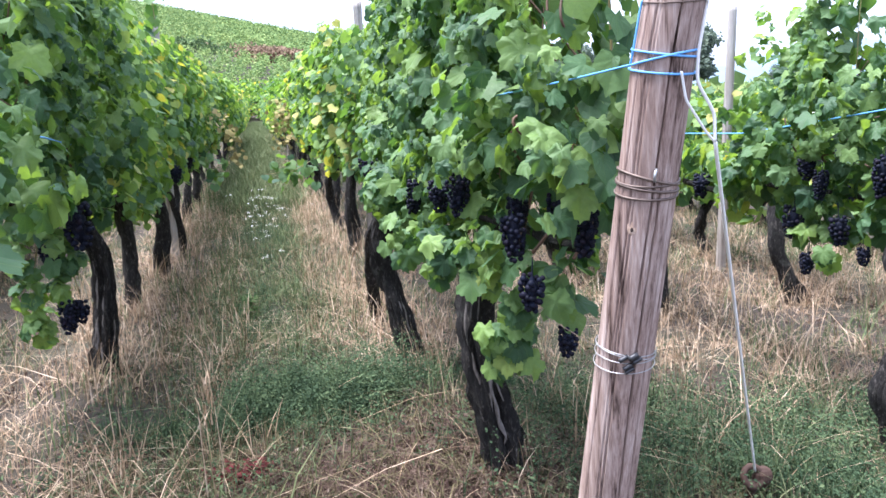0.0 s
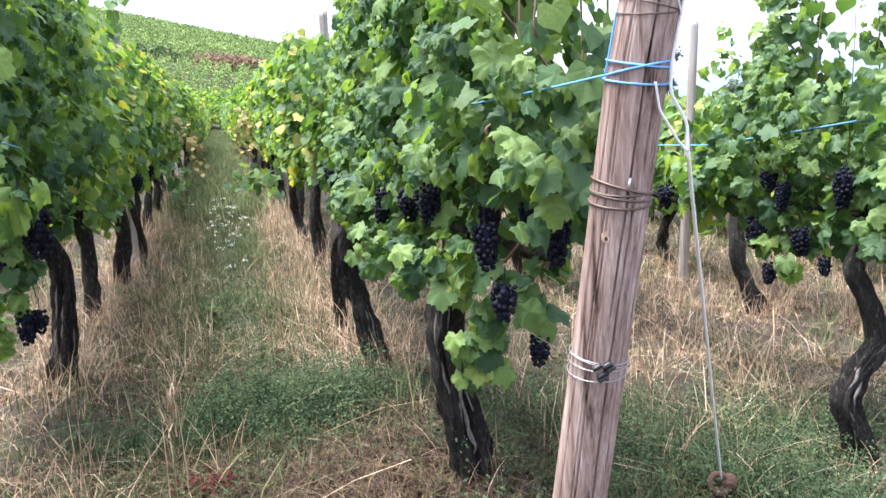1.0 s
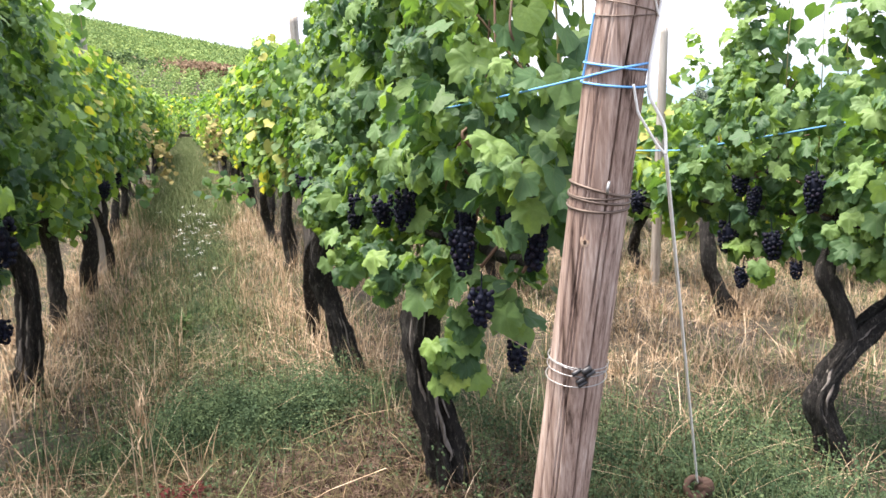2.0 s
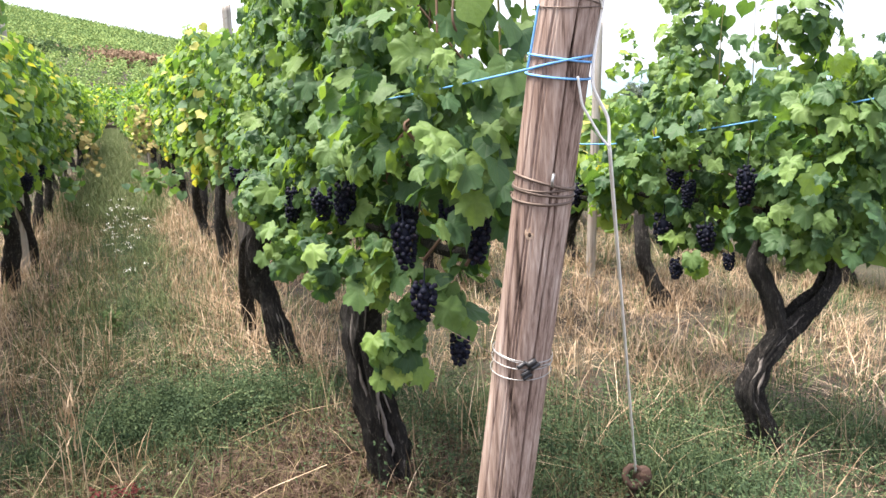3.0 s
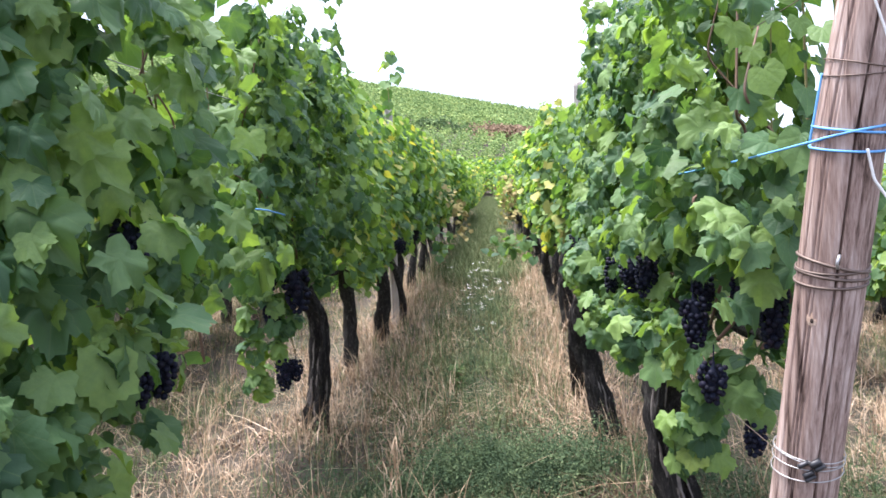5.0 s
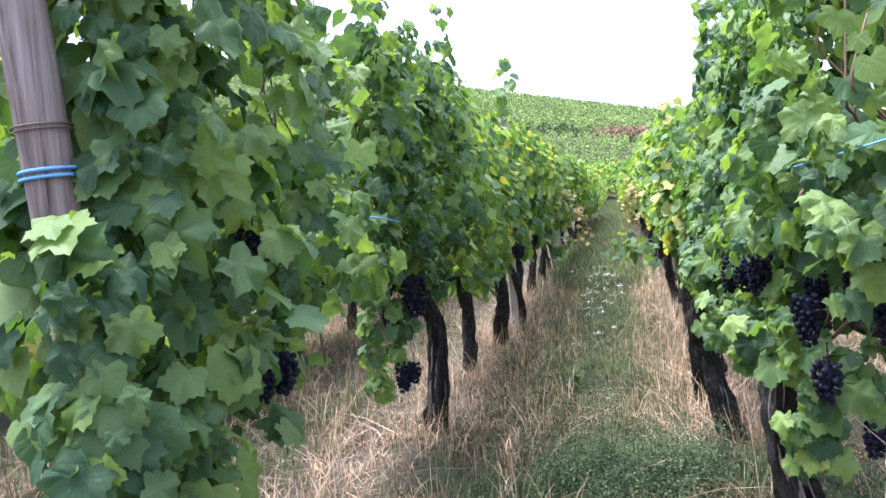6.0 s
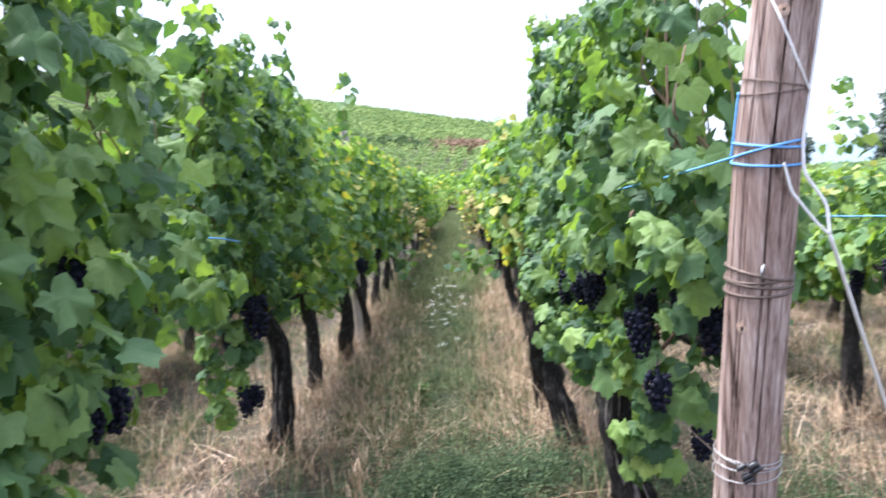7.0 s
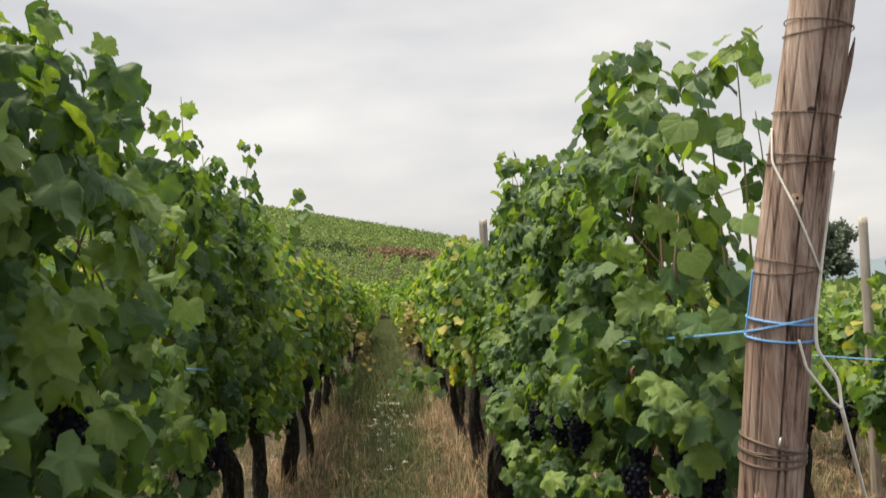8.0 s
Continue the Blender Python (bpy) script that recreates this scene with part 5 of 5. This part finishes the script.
# thin olive and brown growth in the lane
c9 = scatter(g, 3200, -0.5, 1.0, 3.6, 16, lambda xy: 0.8 * hump(wander(xy), 0.25, 0.5) * clear(xy) * np.clip(patchy(xy, 2.0, 17.0) * 3 - 1, 0.05, 1))
p9 = tufts(g, c9, 10, 0.05)
grass_object("lane_grass", "half-dry olive grass along the middle of the lane", "grass", M_OLIVE, [blades(g, p9, g.uniform(0.04, 0.26, len(p9)), g.uniform(0.0028, 0.006, len(p9)), g.choice([0.3, 0.9, 2.0], len(p9)), 3)])
lane = lambda xy: np.clip(row_distance(xy[:, 0]) / 0.55 - 0.25, 0.12, 1)
c3 = scatter(g, 11000, -3.2, 5.2, 1.5, 11, weedy)
p3 = tufts(g, c3, 12, 0.036)
h3 = np.repeat(0.4 + 1.4 * g.random(len(c3)) ** 1.5, 12)
c4 = scatter(g, 5200, -4.5, 8, 10, 62, lane)
p4 = tufts(g, c4, 8, 0.10)
c10 = np.column_stack([g.normal(0.24, 0.30, 2600), 10 + 56 * g.random(2600) ** 1.3])
p10 = tufts(g, c10, 9, 0.10)
far_lane = blades(g, p10, g.uniform(0.10, 0.38, len(p10)), np.full(len(p10), 0.014), g.choice([0.3, 0.8, 1.4], len(p10)), 2)
grass_object("green_grass", "green grass growing in the lane between vine rows", "grass", M_GREEN,
             [blades(g, p3, (0.04 + 0.17 * g.random(len(p3)) ** 1.5) * h3, g.uniform(0.0030, 0.0075, len(p3)), g.choice([0.3, 0.8, 1.5], len(p3)), 2),
              blades(g, p7, g.uniform(0.06, 0.26, len(p7)), g.uniform(0.005, 0.011, len(p7)), g.choice([0.2, 0.5, 0.9], len(p7)), 3), blades(g, p4, g.uniform(0.06, 0.22, len(p4)), np.full(len(p4), 0.012), 0.9), far_lane])


def small_leaves(rng, centres, per, spread, hmax, size):
    n = len(centres) * per
    xy = tufts(rng, centres, per, spread)
    z = land(xy[:, 0], xy[:, 1]) + rng.uniform(0.0, 1, n) ** 1.3 * hmax
    pos = np.column_stack([xy, z])
    v, t = BIT
    nrm = rng.normal(0, 0.5, (n, 3)) + np.array([0, -0.2, 0.8])
    tip = rng.normal(0, 1, (n, 3))
    tx, ty, nz = leaf_frames(nrm, tip)
    s = rng.uniform(0.6, 1.3, n) * size
    w = (v[None, :, :1] * 0.6 * tx[:, None] + v[None, :, 1:2] * ty[:, None] + v[None, :, 2:] * nz[:, None]) * s[:, None, None]
    return pos[:, None] + w, t


def blob(rng, cx, cy, sx, sy, n):
    return np.column_stack([rng.normal(cx, sx, n), rng.normal(cy, sy, n)])


herb_c = np.concatenate([blob(g, 0.50, 3.52, 0.20, 0.15, 330), blob(g, 0.14, 3.5, 0.10, 0.16, 70), blob(g, -0.18, 3.35, 0.12, 0.12, 60), blob(g, 1.85, 2.45, 0.34, 0.30, 520), blob(g, 2.4, 2.3, 0.3, 0.25, 260), blob(g, 1.35, 2.0, 0.25, 0.3, 160), blob(g, 1.25, 3.2, 0.2, 0.25, 150),
                         blob(g, 0.3, 5.2, 0.25, 0.7, 200), blob(g, 0.35, 8.0, 0.2, 1.2, 260), np.column_stack([g.normal(0.25, 0.2, 420), g.uniform(9, 31, 420)]), blob(g, -0.1, 2.6, 0.3, 0.3, 60),
                         scatter(g, 2600, -3, 5, 1.5, 9, lambda xy: lane(xy) * np.clip(patchy(xy, 1.4, 21.0) * 2.6 - 1.1, 0, 1))])
herb_c = herb_c[g.random(len(herb_c)) < np.where(np.hypot((herb_c[:, 0] - 1.66) / 0.18, (herb_c[:, 1] - 2.1) / 0.26) < 1, 0.1, 1)]
hp = tufts(g, herb_c, 20, 0.05)
herb_keep = np.clip(patchy(hp, 2.6, 33.0) * 2.2 - 0.5, 0.15, 1)
hp = hp[g.random(len(hp)) < herb_keep * np.where(np.hypot((hp[:, 0] - 2.33) / 0.2, (hp[:, 1] - 2.15) / 0.3) < 1, 0.2, 1) * np.where(np.hypot((hp[:, 0] - 1.66) / 0.16, (hp[:, 1] - 2.1) / 0.24) < 1, 0.05, 1)]
herb_blades = blades(g, hp, 0.03 + 0.15 * g.random(len(hp)) ** 1.4, g.uniform(0.002, 0.008, len(hp)), g.choice([0.3, 0.9, 1.9], len(hp)), 2)
# upright weeds: a stem with leaves all along it
wc = np.concatenate([blob(g, 0.50, 3.52, 0.20, 0.15, 300), blob(g, 0.72, 3.48, 0.10, 0.10, 70), blob(g, 0.16, 3.45, 0.06, 0.10, 60), blob(g, 1.8, 2.5, 0.35, 0.35, 260), blob(g, 2.4, 2.3, 0.3, 0.25, 120), blob(g, 1.3, 2.9, 0.2, 0.3, 90), blob(g, 0.0, 3.2, 0.25, 0.4, 50),
                     np.column_stack([g.normal(0.24, 0.26, 300), g.uniform(3.6, 11, 300)]),
                     scatter(g, 900, -3, 5, 1.9, 10, lambda xy: lane(xy) * np.clip(patchy(xy, 0.9, 41.0) * 2.4 - 0.8, 0.05, 1))])
wc = wc[g.random(len(wc)) < np.where(np.hypot((wc[:, 0] - 2.33) / 0.22, (wc[:, 1] - 2.15) / 0.3) < 1, 0.15, 1) * np.where(np.hypot((wc[:, 0] - 1.66) / 0.18, (wc[:, 1] - 2.1) / 0.28) < 1, 0.05, 1)]
wh = 0.09 + 0.24 * g.random(len(wc)) ** 1.6
weed_stems = blades(g, wc, wh, np.full(len(wc), 0.004), 0.25)
wq = np.repeat(np.arange(len(wc)), 40)
wu = g.random(len(wq))
wr = (0.012 + 0.03 * (1 - wu))[:, None]
wpos = np.column_stack([wc[wq] + g.normal(0, 1, (len(wq), 2)) * wr, land(wc[wq][:, 0], wc[wq][:, 1]) + wh[wq] * (0.12 + 0.85 * wu)])
wtx, wty, wnz = leaf_frames(g.normal(0, 0.55, (len(wq), 3)) + np.array([0, -0.1, 0.8]), g.normal(0, 1, (len(wq), 3)))
wsz = (g.uniform(0.007, 0.017, len(wq)) * (1.25 - 0.6 * wu))[:, None, None]
bv, bt = BIT
weed_leaves = (wpos[:, None] + (bv[None, :, :1] * 0.8 * wtx[:, None] + bv[None, :, 1:2] * wty[:, None] + bv[None, :, 2:] * wnz[:, None]) * wsz, bt)
fore_c = scatter(g, 420, -0.6, 1.9, 2.0, 3.3, lambda xy: np.clip(patchy(xy, 3.2, 71.0) * 3 - 1.1, 0.05, 1))
grass_object("herbs", "low green leafy weeds in patches", "weeds", M_HERB, [herb_blades, small_leaves(g, herb_c, 9, 0.05, 0.15, 0.015), small_leaves(g, fore_c, 16, 0.035, 0.06, 0.016), weed_stems, weed_leaves])
lit_c = np.concatenate([blob(g, 0.55, 2.7, 0.38, 0.25, 420), blob(g, 0.0, 2.7, 0.3, 0.25, 150), blob(g, 1.05, 2.55, 0.15, 0.2, 120), blob(g, 1.5, 2.9, 0.4, 0.4, 160),
                        scatter(g, 2400, -3, 5, 1.5, 9, lambda xy: near_rows(xy) * 0.7)])
lv, lt = small_leaves(g, lit_c, 9, 0.07, 0.035, 0.026)
lxy = tufts(g, lit_c, 6, 0.07)
lb = blades(g, lxy, g.uniform(0.05, 0.15, len(lxy)), np.full(len(lxy), 0.004), 1.9)
near_c = np.column_stack([g.uniform(-0.4, 1.7, 520), g.uniform(2.0, 3.25, 520)])
p8 = tufts(g, near_c, 18, 0.05)
short = blades(g, p8, 0.02 + 0.15 * g.random(len(p8)) ** 1.8, g.uniform(0.003, 0.0075, len(p8)), g.choice([0.4, 1.2, 2.2], len(p8)), 2)
grass_object("litter", "reddish-brown dead leaves and flattened stalks on the soil", "litter", M_LITTER, [(lv, lt), lb])
grass_object("short_grass", "short olive and brown grass on trodden soil", "grass", M_OLIVE, [short])
grass_object("red_weed", "small red-leaved weed on the ground", "weed", M_RED, [small_leaves(g, blob(g, 0.15, 2.88, 0.04, 0.03, 40), 12, 0.02, 0.07, 0.024)])
dark_c = blob(g, 0.16, 5.1, 0.012, 0.012, 10)
dk = small_leaves(g, dark_c, 14, 0.02, 0.16, 0.035)
tagged(grass_object("dark_weed", "small dark seed-headed weed standing in the lane", "weed", M_HEDGE, [dk]))

# tall dry stalks with seed heads
stalk_soup = Soup()
for k in range(46):
    sx, sy = (g.choice([-0.53, 1.0, 2.42]) + g.normal(0.1, 0.35), g.uniform(2.2, 7))
    h = g.uniform(0.3, 0.6)
    stem = blades(g, np.array([[sx, sy]]), np.array([h * 0.8]), np.array([0.003]), 0.7)
    stalk_soup.add(*stem)
for sx, sy, h in ((0.06, 2.75, 0.52), (0.03, 3.2, 0.42), (2.0, 3.0, 0.75), (1.95, 3.1, 0.6), (1.88, 2.95, 0.55)):
    for q in range(3):
        stalk_soup.add(*blades(g, np.array([[sx + g.normal(0, 0.015), sy]]), np.array([h]), np.array([0.0045]), 0.25))
    hd = tufts(g, np.array([[sx, sy]]), 26, 0.012)
    v, t = blades(g, hd, np.full(26, 0.05), np.full(26, 0.006), 0.5)
    v[..., 2] += np.linspace(h * 0.55, h * 0.85, 26)[:, None]
    stalk_soup.add(v, t)
tagged(new("dry_stalks", stalk_soup.mesh("dry_stalks", M_DRY, False)), "tall dry grass stalks with pale seed heads", "grass", kind="stuff")

# white flowers in the lane
fl, fs = Soup(), Soup()
fc = np.concatenate([np.column_stack([g.normal(0.30, 0.14, 46), g.uniform(6.2, 10.5, 46)]), np.column_stack([g.normal(-2.9, 0.3, 20), g.uniform(4, 9, 20)])])
v0, t0, _ = LEAF_FAR[1]
for fx, fy in fc:
    h = g.uniform(0.18, 0.40)
    n = 9
    pos = np.column_stack([fx + g.normal(0, 0.018, n), fy + g.normal(0, 0.018, n), land(fx, fy) + h + g.normal(0, 0.006, n)])
    tx, ty, nz = leaf_frames(np.array([0, -0.25, 1.0]) + g.normal(0, 0.25, (n, 3)), g.normal(0, 1, (n, 3)))
    fl.add(pos[:, None] + (v0[None, :, :1] * tx[:, None] + v0[None, :, 1:2] * ty[:, None]) * 0.0065, t0)
    fs.add(*blades(g, np.array([[fx, fy]]), np.array([h]), np.array([0.004]), 0.05))
flowers = new("wild_flowers", None)
tagged(flowers, "white umbel wildflowers among green weeds in the lane", "wildflowers", kind="stuff")
child(new("blossom", fl.mesh("blossom", M_FLOWER, False)), flowers)
child(new("stems", fs.mesh("stems", M_GREEN, False)), flowers)


# a single long shoot above the row, beside its stake
vs = Soup()
n = 17
vz = np.linspace(1.85, 2.42, n)
vp = np.column_stack([-0.44 + g.normal(0, 0.05, n), 7.1 + g.normal(0, 0.05, n), vz])
lay_leaves(vs, LEAF_MID, vp, g.normal(0, 0.7, (n, 3)) + np.array([0.2, -0.6, 0.5]), g.normal(0, 0.4, (n, 3)) + np.array([0, 0, -1.0]), g.uniform(0.07, 0.11, n), g)
shoot = new("vine_shoot", None)
shoot.location = (-0.44, 7.1, 1.6)
tagged(shoot, "single leafy vine shoot standing above the row", "vine shoot")
for nm, me in (("stem", tube([(-0.44, 7.1, 1.6), (-0.43, 7.09, 2.0), (-0.45, 7.1, 2.42)], [0.005, 0.004, 0.002], 6, name="stem", mat=M_PETIOLE)), ("foliage", vs.mesh("foliage", M_LEAF_ROW))):
    ob = child(new(nm, me), shoot)
    ob.matrix_parent_inverse = Matrix.Translation((0.44, -7.1, -1.6))

M_WITHER = blade_material("withered_leaf", [(0.0, (0.13, 0.13, 0.05)), (0.5, (0.30, 0.25, 0.10)), (1.0, (0.50, 0.42, 0.20))])
M_YELLOW = blade_material("yellowing_leaf", [(0.0, (0.13, 0.18, 0.05)), (0.5, (0.30, 0.33, 0.10)), (1.0, (0.48, 0.44, 0.15))])


def side_shoot(label, mat, path, count, spread, leaf):
    """A bent shoot hanging out of a row, with its leaves along it."""
    path = np.array(path, float)
    root = new("vine_shoot", None)
    root.location = path[0]
    tagged(root, label, "vine shoot")
    path = path - path[0]
    u = g.random(count) * (len(path) - 1)
    k = u.astype(int)
    pos = path[k] + (path[k + 1] - path[k]) * (u - k)[:, None] + g.normal(0, 1, (count, 3)) * np.array(spread)
    so = Soup()
    lay_leaves(so, LEAF_MID, pos, g.normal(0, 0.6, (count, 3)) + np.array([0.2, -0.6, 0.5]), g.normal(0, 0.4, (count, 3)) + np.array([0, 0, -1.0]), g.uniform(0.75, 1.25, count) * leaf, g)
    child(new("stem", tube(path, [0.005, 0.004, 0.002], 6, name="stem", mat=M_PETIOLE)), root)
    tagged(child(new("foliage", so.mesh("foliage", mat)), root), kind="stuff")


side_shoot("withered yellow and tan vine leaves on a hanging shoot", M_WITHER, [(-0.30, 12.3, 1.2), (-0.05, 12.4, 0.95), (-0.02, 12.4, 0.45)], 60, (0.08, 0.2, 0.05), 0.062)
side_shoot("yellowing vine leaves beside a grey stake", M_YELLOW, [(1.04, 6.4, 1.45), (1.0, 6.35, 1.2), (0.98, 6.35, 0.85)], 60, (0.07, 0.10, 0.04), 0.075)
side_shoot("tan withered vine leaves far along the row", M_WITHER, [(0.85, 16.0, 1.35), (0.78, 16.0, 1.0), (0.80, 16.0, 0.55)], 90, (0.12, 0.35, 0.06), 0.075)
side_shoot("yellowing vine leaves far along the row", M_YELLOW, [(0.85, 18.5, 1.45), (0.80, 18.4, 1.1), (0.80, 18.4, 0.7)], 90, (0.12, 0.4, 0.06), 0.08)
side_shoot("green vine shoot drooping into the grassy lane", M_LEAF, [(0.95, 8.6, 0.80), (0.62, 8.55, 0.64), (0.34, 8.5, 0.62)], 46, (0.05, 0.12, 0.07), 0.085)
side_shoot("green vine shoot drooping into the grassy lane", M_LEAF, [(-0.45, 10.2, 0.80), (-0.25, 10.2, 0.62), (-0.15, 10.2, 0.48)], 36, (0.06, 0.2, 0.07), 0.09)


# ---- distance ----
def clumps(rng, pos, size, nrm_up=0.5):
    n = len(pos)
    v, t = BIT
    nrm = rng.normal(0, 0.7, (n, 3)) + np.array([0, -0.5, nrm_up])
    tx, ty, nz = leaf_frames(nrm, rng.normal(0, 1, (n, 3)) + np.array([0, 0, -0.6]))
    w = (v[None, :, :1] * tx[:, None] + v[None, :, 1:2] * ty[:, None] + v[None, :, 2:] * nz[:, None]) * size[:, None, None]
    return pos[:, None] + w, t


hv, h = Soup(), R(140)
for k in range(112):
    x0 = -118 + 2.1 * k + h.normal(0, 0.15)
    for seg_a, seg_b, dens, sz in ((77, 101, 62, 0.22), (111, 160, 42, 0.30), (160, 228, 26, 0.40)):
        n = int((seg_b - seg_a) * dens)
        y = h.uniform(seg_a, seg_b, n)
        x = x0 + 0.10 * (y - 77) + h.normal(0, 0.38, n)
        ok = (np.degrees(np.arctan2(x, y)) > -27) & (np.degrees(np.arctan2(x, y)) < 22)
        x, y = x[ok], y[ok]
        if not len(x):
            continue
        z = land(x, y) + 0.25 + h.random(len(x)) * (1.3 + 0.3 * np.sin(0.9 * y + 3 * k) + 0.25 * np.sin(2.3 * y + k))
        v, t = clumps(h, np.column_stack([x, y, z]), sz * h.uniform(0.6, 1.3, len(x)))
        hv.add(v, t)
tagged(new("hillside_vines", hv.mesh("hillside_vines", M_HILLVINE, False)), "rows of green vines climbing the far hillside", "vineyard", kind="stuff")

fv = Soup()
for k, yr in enumerate((69, 71, 73, 75)):
    n = 6500
    x = h.uniform(-26, 30, n)
    y = yr + h.normal(0, 0.3, n)
    z = land(x, y) + 0.3 + h.random(n) * (1.5 + 0.25 * np.sin(x * 1.7 + k) + 0.3 * np.sin(x * 0.6 + 2 * k))
    fv.add(*clumps(h, np.column_stack([x, y, z]), h.uniform(0.2, 0.4, n)))
M_FOOT = leaf_material("vine_leaf_bright", False, veins=False, shift=0.40, tone=(1.5, 1.45, 1.0))
tagged(new("cross_rows", fv.mesh("cross_rows", M_FOOT, False)), "bright yellow-green vines at the foot of the hill", "vineyard", kind="stuff")

# a bank across the hillside: dark green hedge, and a stretch of brown dead scrub
sc, sh = Soup(), Soup()
n = 4600
x = h.normal(4.6, 2.6, n)
y = h.uniform(102, 107, n)
sc.add(*clumps(h, np.column_stack([x, y, land(x, y) + h.random(n) ** 1.4 * 2.0]), h.uniform(0.2, 0.5, n)))
tagged(new("dry_scrub", sc.mesh("dry_scrub", M_BROWN, False)), "brown dead scrub on a bare bank of the hillside", "scrub", kind="stuff")
n = 9000
x = h.uniform(-55, 40, n)
y = h.uniform(107.5, 110.5, n)
sh.add(*clumps(h, np.column_stack([x, y, land(x, y) + h.random(n) * (1.3 + 0.5 * np.sin(x * 0.8) + 0.4 * np.sin(x * 2.1))]), h.uniform(0.25, 0.55, n)))
tagged(new("hedge", sh.mesh("hedge", M_HEDGE, False)), "dark green hedge along a bank of the hillside", "hedge", kind="stuff")

rv = Soup()
for k in range(26):
    x0 = 9.4 + 1.5 * k
    n = 1500
    y = h.uniform(4 + 0.3 * k, 70, n)
    x = x0 + h.normal(0, 0.2, n)
    rv.add(*clumps(h, np.column_stack([x, y, land(x, y) + 0.6 + h.random(n) * 1.15]), h.uniform(0.16, 0.34, n)))
tagged(new("side_rows", rv.mesh("side_rows", M_HILLVINE, False)), "further rows of green vines on the flat", "vineyard", kind="stuff")


def tree(label, x, y, height, width, seed, conifer=False, category="tree"):
    rng = R(seed)
    root = new("tree", None)
    z = float(land(x, y))
    root.location = (x, y, z)
    tagged(root, label, category, "trees beyond the vineyard")
    limbs = [[(0, 0, -0.2), (0.1, 0, height * 0.35), (rng.normal(0, 0.2), 0, height * 0.85)]]
    child(new("trunk", tube(limbs[0], [height * 0.035, height * 0.022, height * 0.006], 9, 0.15, seed, name="trunk", mat=M_BARK)), root)
    cs = []
    n_cl = 60
    for k in range(n_cl):
        if conifer:
            q = rng.random()
            a = rng.uniform(0, 6.3)
            rad = width * 0.5 * (1 - q) * rng.uniform(0.4, 1.05)
            cs.append((rad * math.cos(a), rad * math.sin(a), height * (0.12 + 0.86 * q), width * 0.11))
        else:
            d = unit(rng.normal(0, 1, 3)) * rng.uniform(0.45, 1.0)
            cs.append((d[0] * width * 0.5, d[1] * width * 0.5, height * 0.52 + d[2] * height * 0.44, width * 0.12))
            if k < 7:
                child(new("limb", tube([(0, 0, height * (0.25 + 0.06 * k)), (d[0] * width * 0.2, d[1] * width * 0.2, height * 0.5), (d[0] * width * 0.4, d[1] * width * 0.4, height * 0.6 + d[2] * height * 0.25)],
                                       [height * 0.014, height * 0.008, height * 0.003], 6, 0.1, k, name="limb", mat=M_BARK)), root)
    so = Soup()
    for cx, cy, cz, rad in cs:
        m = 150
        pos = np.array([cx, cy, cz]) + unit(rng.normal(0, 1, (m, 3))) * rng.uniform(0.3, 1, (m, 1)) * rad
        so.add(*clumps(rng, pos, rng.uniform(0.6, 1.2, m) * height * 0.040))
    child(new("crown", so.mesh("crown", M_TREE, False)), root)
    return root


tree("broad dark-green deciduous tree beyond the vine rows", 33.4, 60.0, 7.2, 5.4, 201)
tree("dark-green rounded tree beyond the vine rows", 45.0, 64.0, 3.4, 3.2, 202)
tree("dark conifer standing beyond the vineyard", 52.5, 71.0, 5.0, 3.0, 203, True)
tree("dark conifer standing beyond the vineyard", 56.0, 73.0, 4.2, 3.0, 204, True)
tree("dark-green hedgerow tree beyond the vineyard", 28.0, 70.0, 6.4, 6.0, 205)

# hills on the horizon; their flat blue colour stands in for haze
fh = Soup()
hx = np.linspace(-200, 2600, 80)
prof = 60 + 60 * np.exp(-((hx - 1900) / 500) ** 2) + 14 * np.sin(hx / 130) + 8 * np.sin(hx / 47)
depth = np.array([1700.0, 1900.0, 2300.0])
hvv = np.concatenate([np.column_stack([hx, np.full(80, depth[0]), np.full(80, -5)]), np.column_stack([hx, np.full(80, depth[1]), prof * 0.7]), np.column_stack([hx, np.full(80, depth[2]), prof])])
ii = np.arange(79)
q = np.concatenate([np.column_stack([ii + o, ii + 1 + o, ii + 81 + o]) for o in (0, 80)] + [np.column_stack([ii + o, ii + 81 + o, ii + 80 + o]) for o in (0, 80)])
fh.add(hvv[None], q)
tagged(new("backdrop", fh.mesh("backdrop", M_FARHILL)), "wooded hills on the horizon, haze painted in as blue colour", "hills", kind="structure")
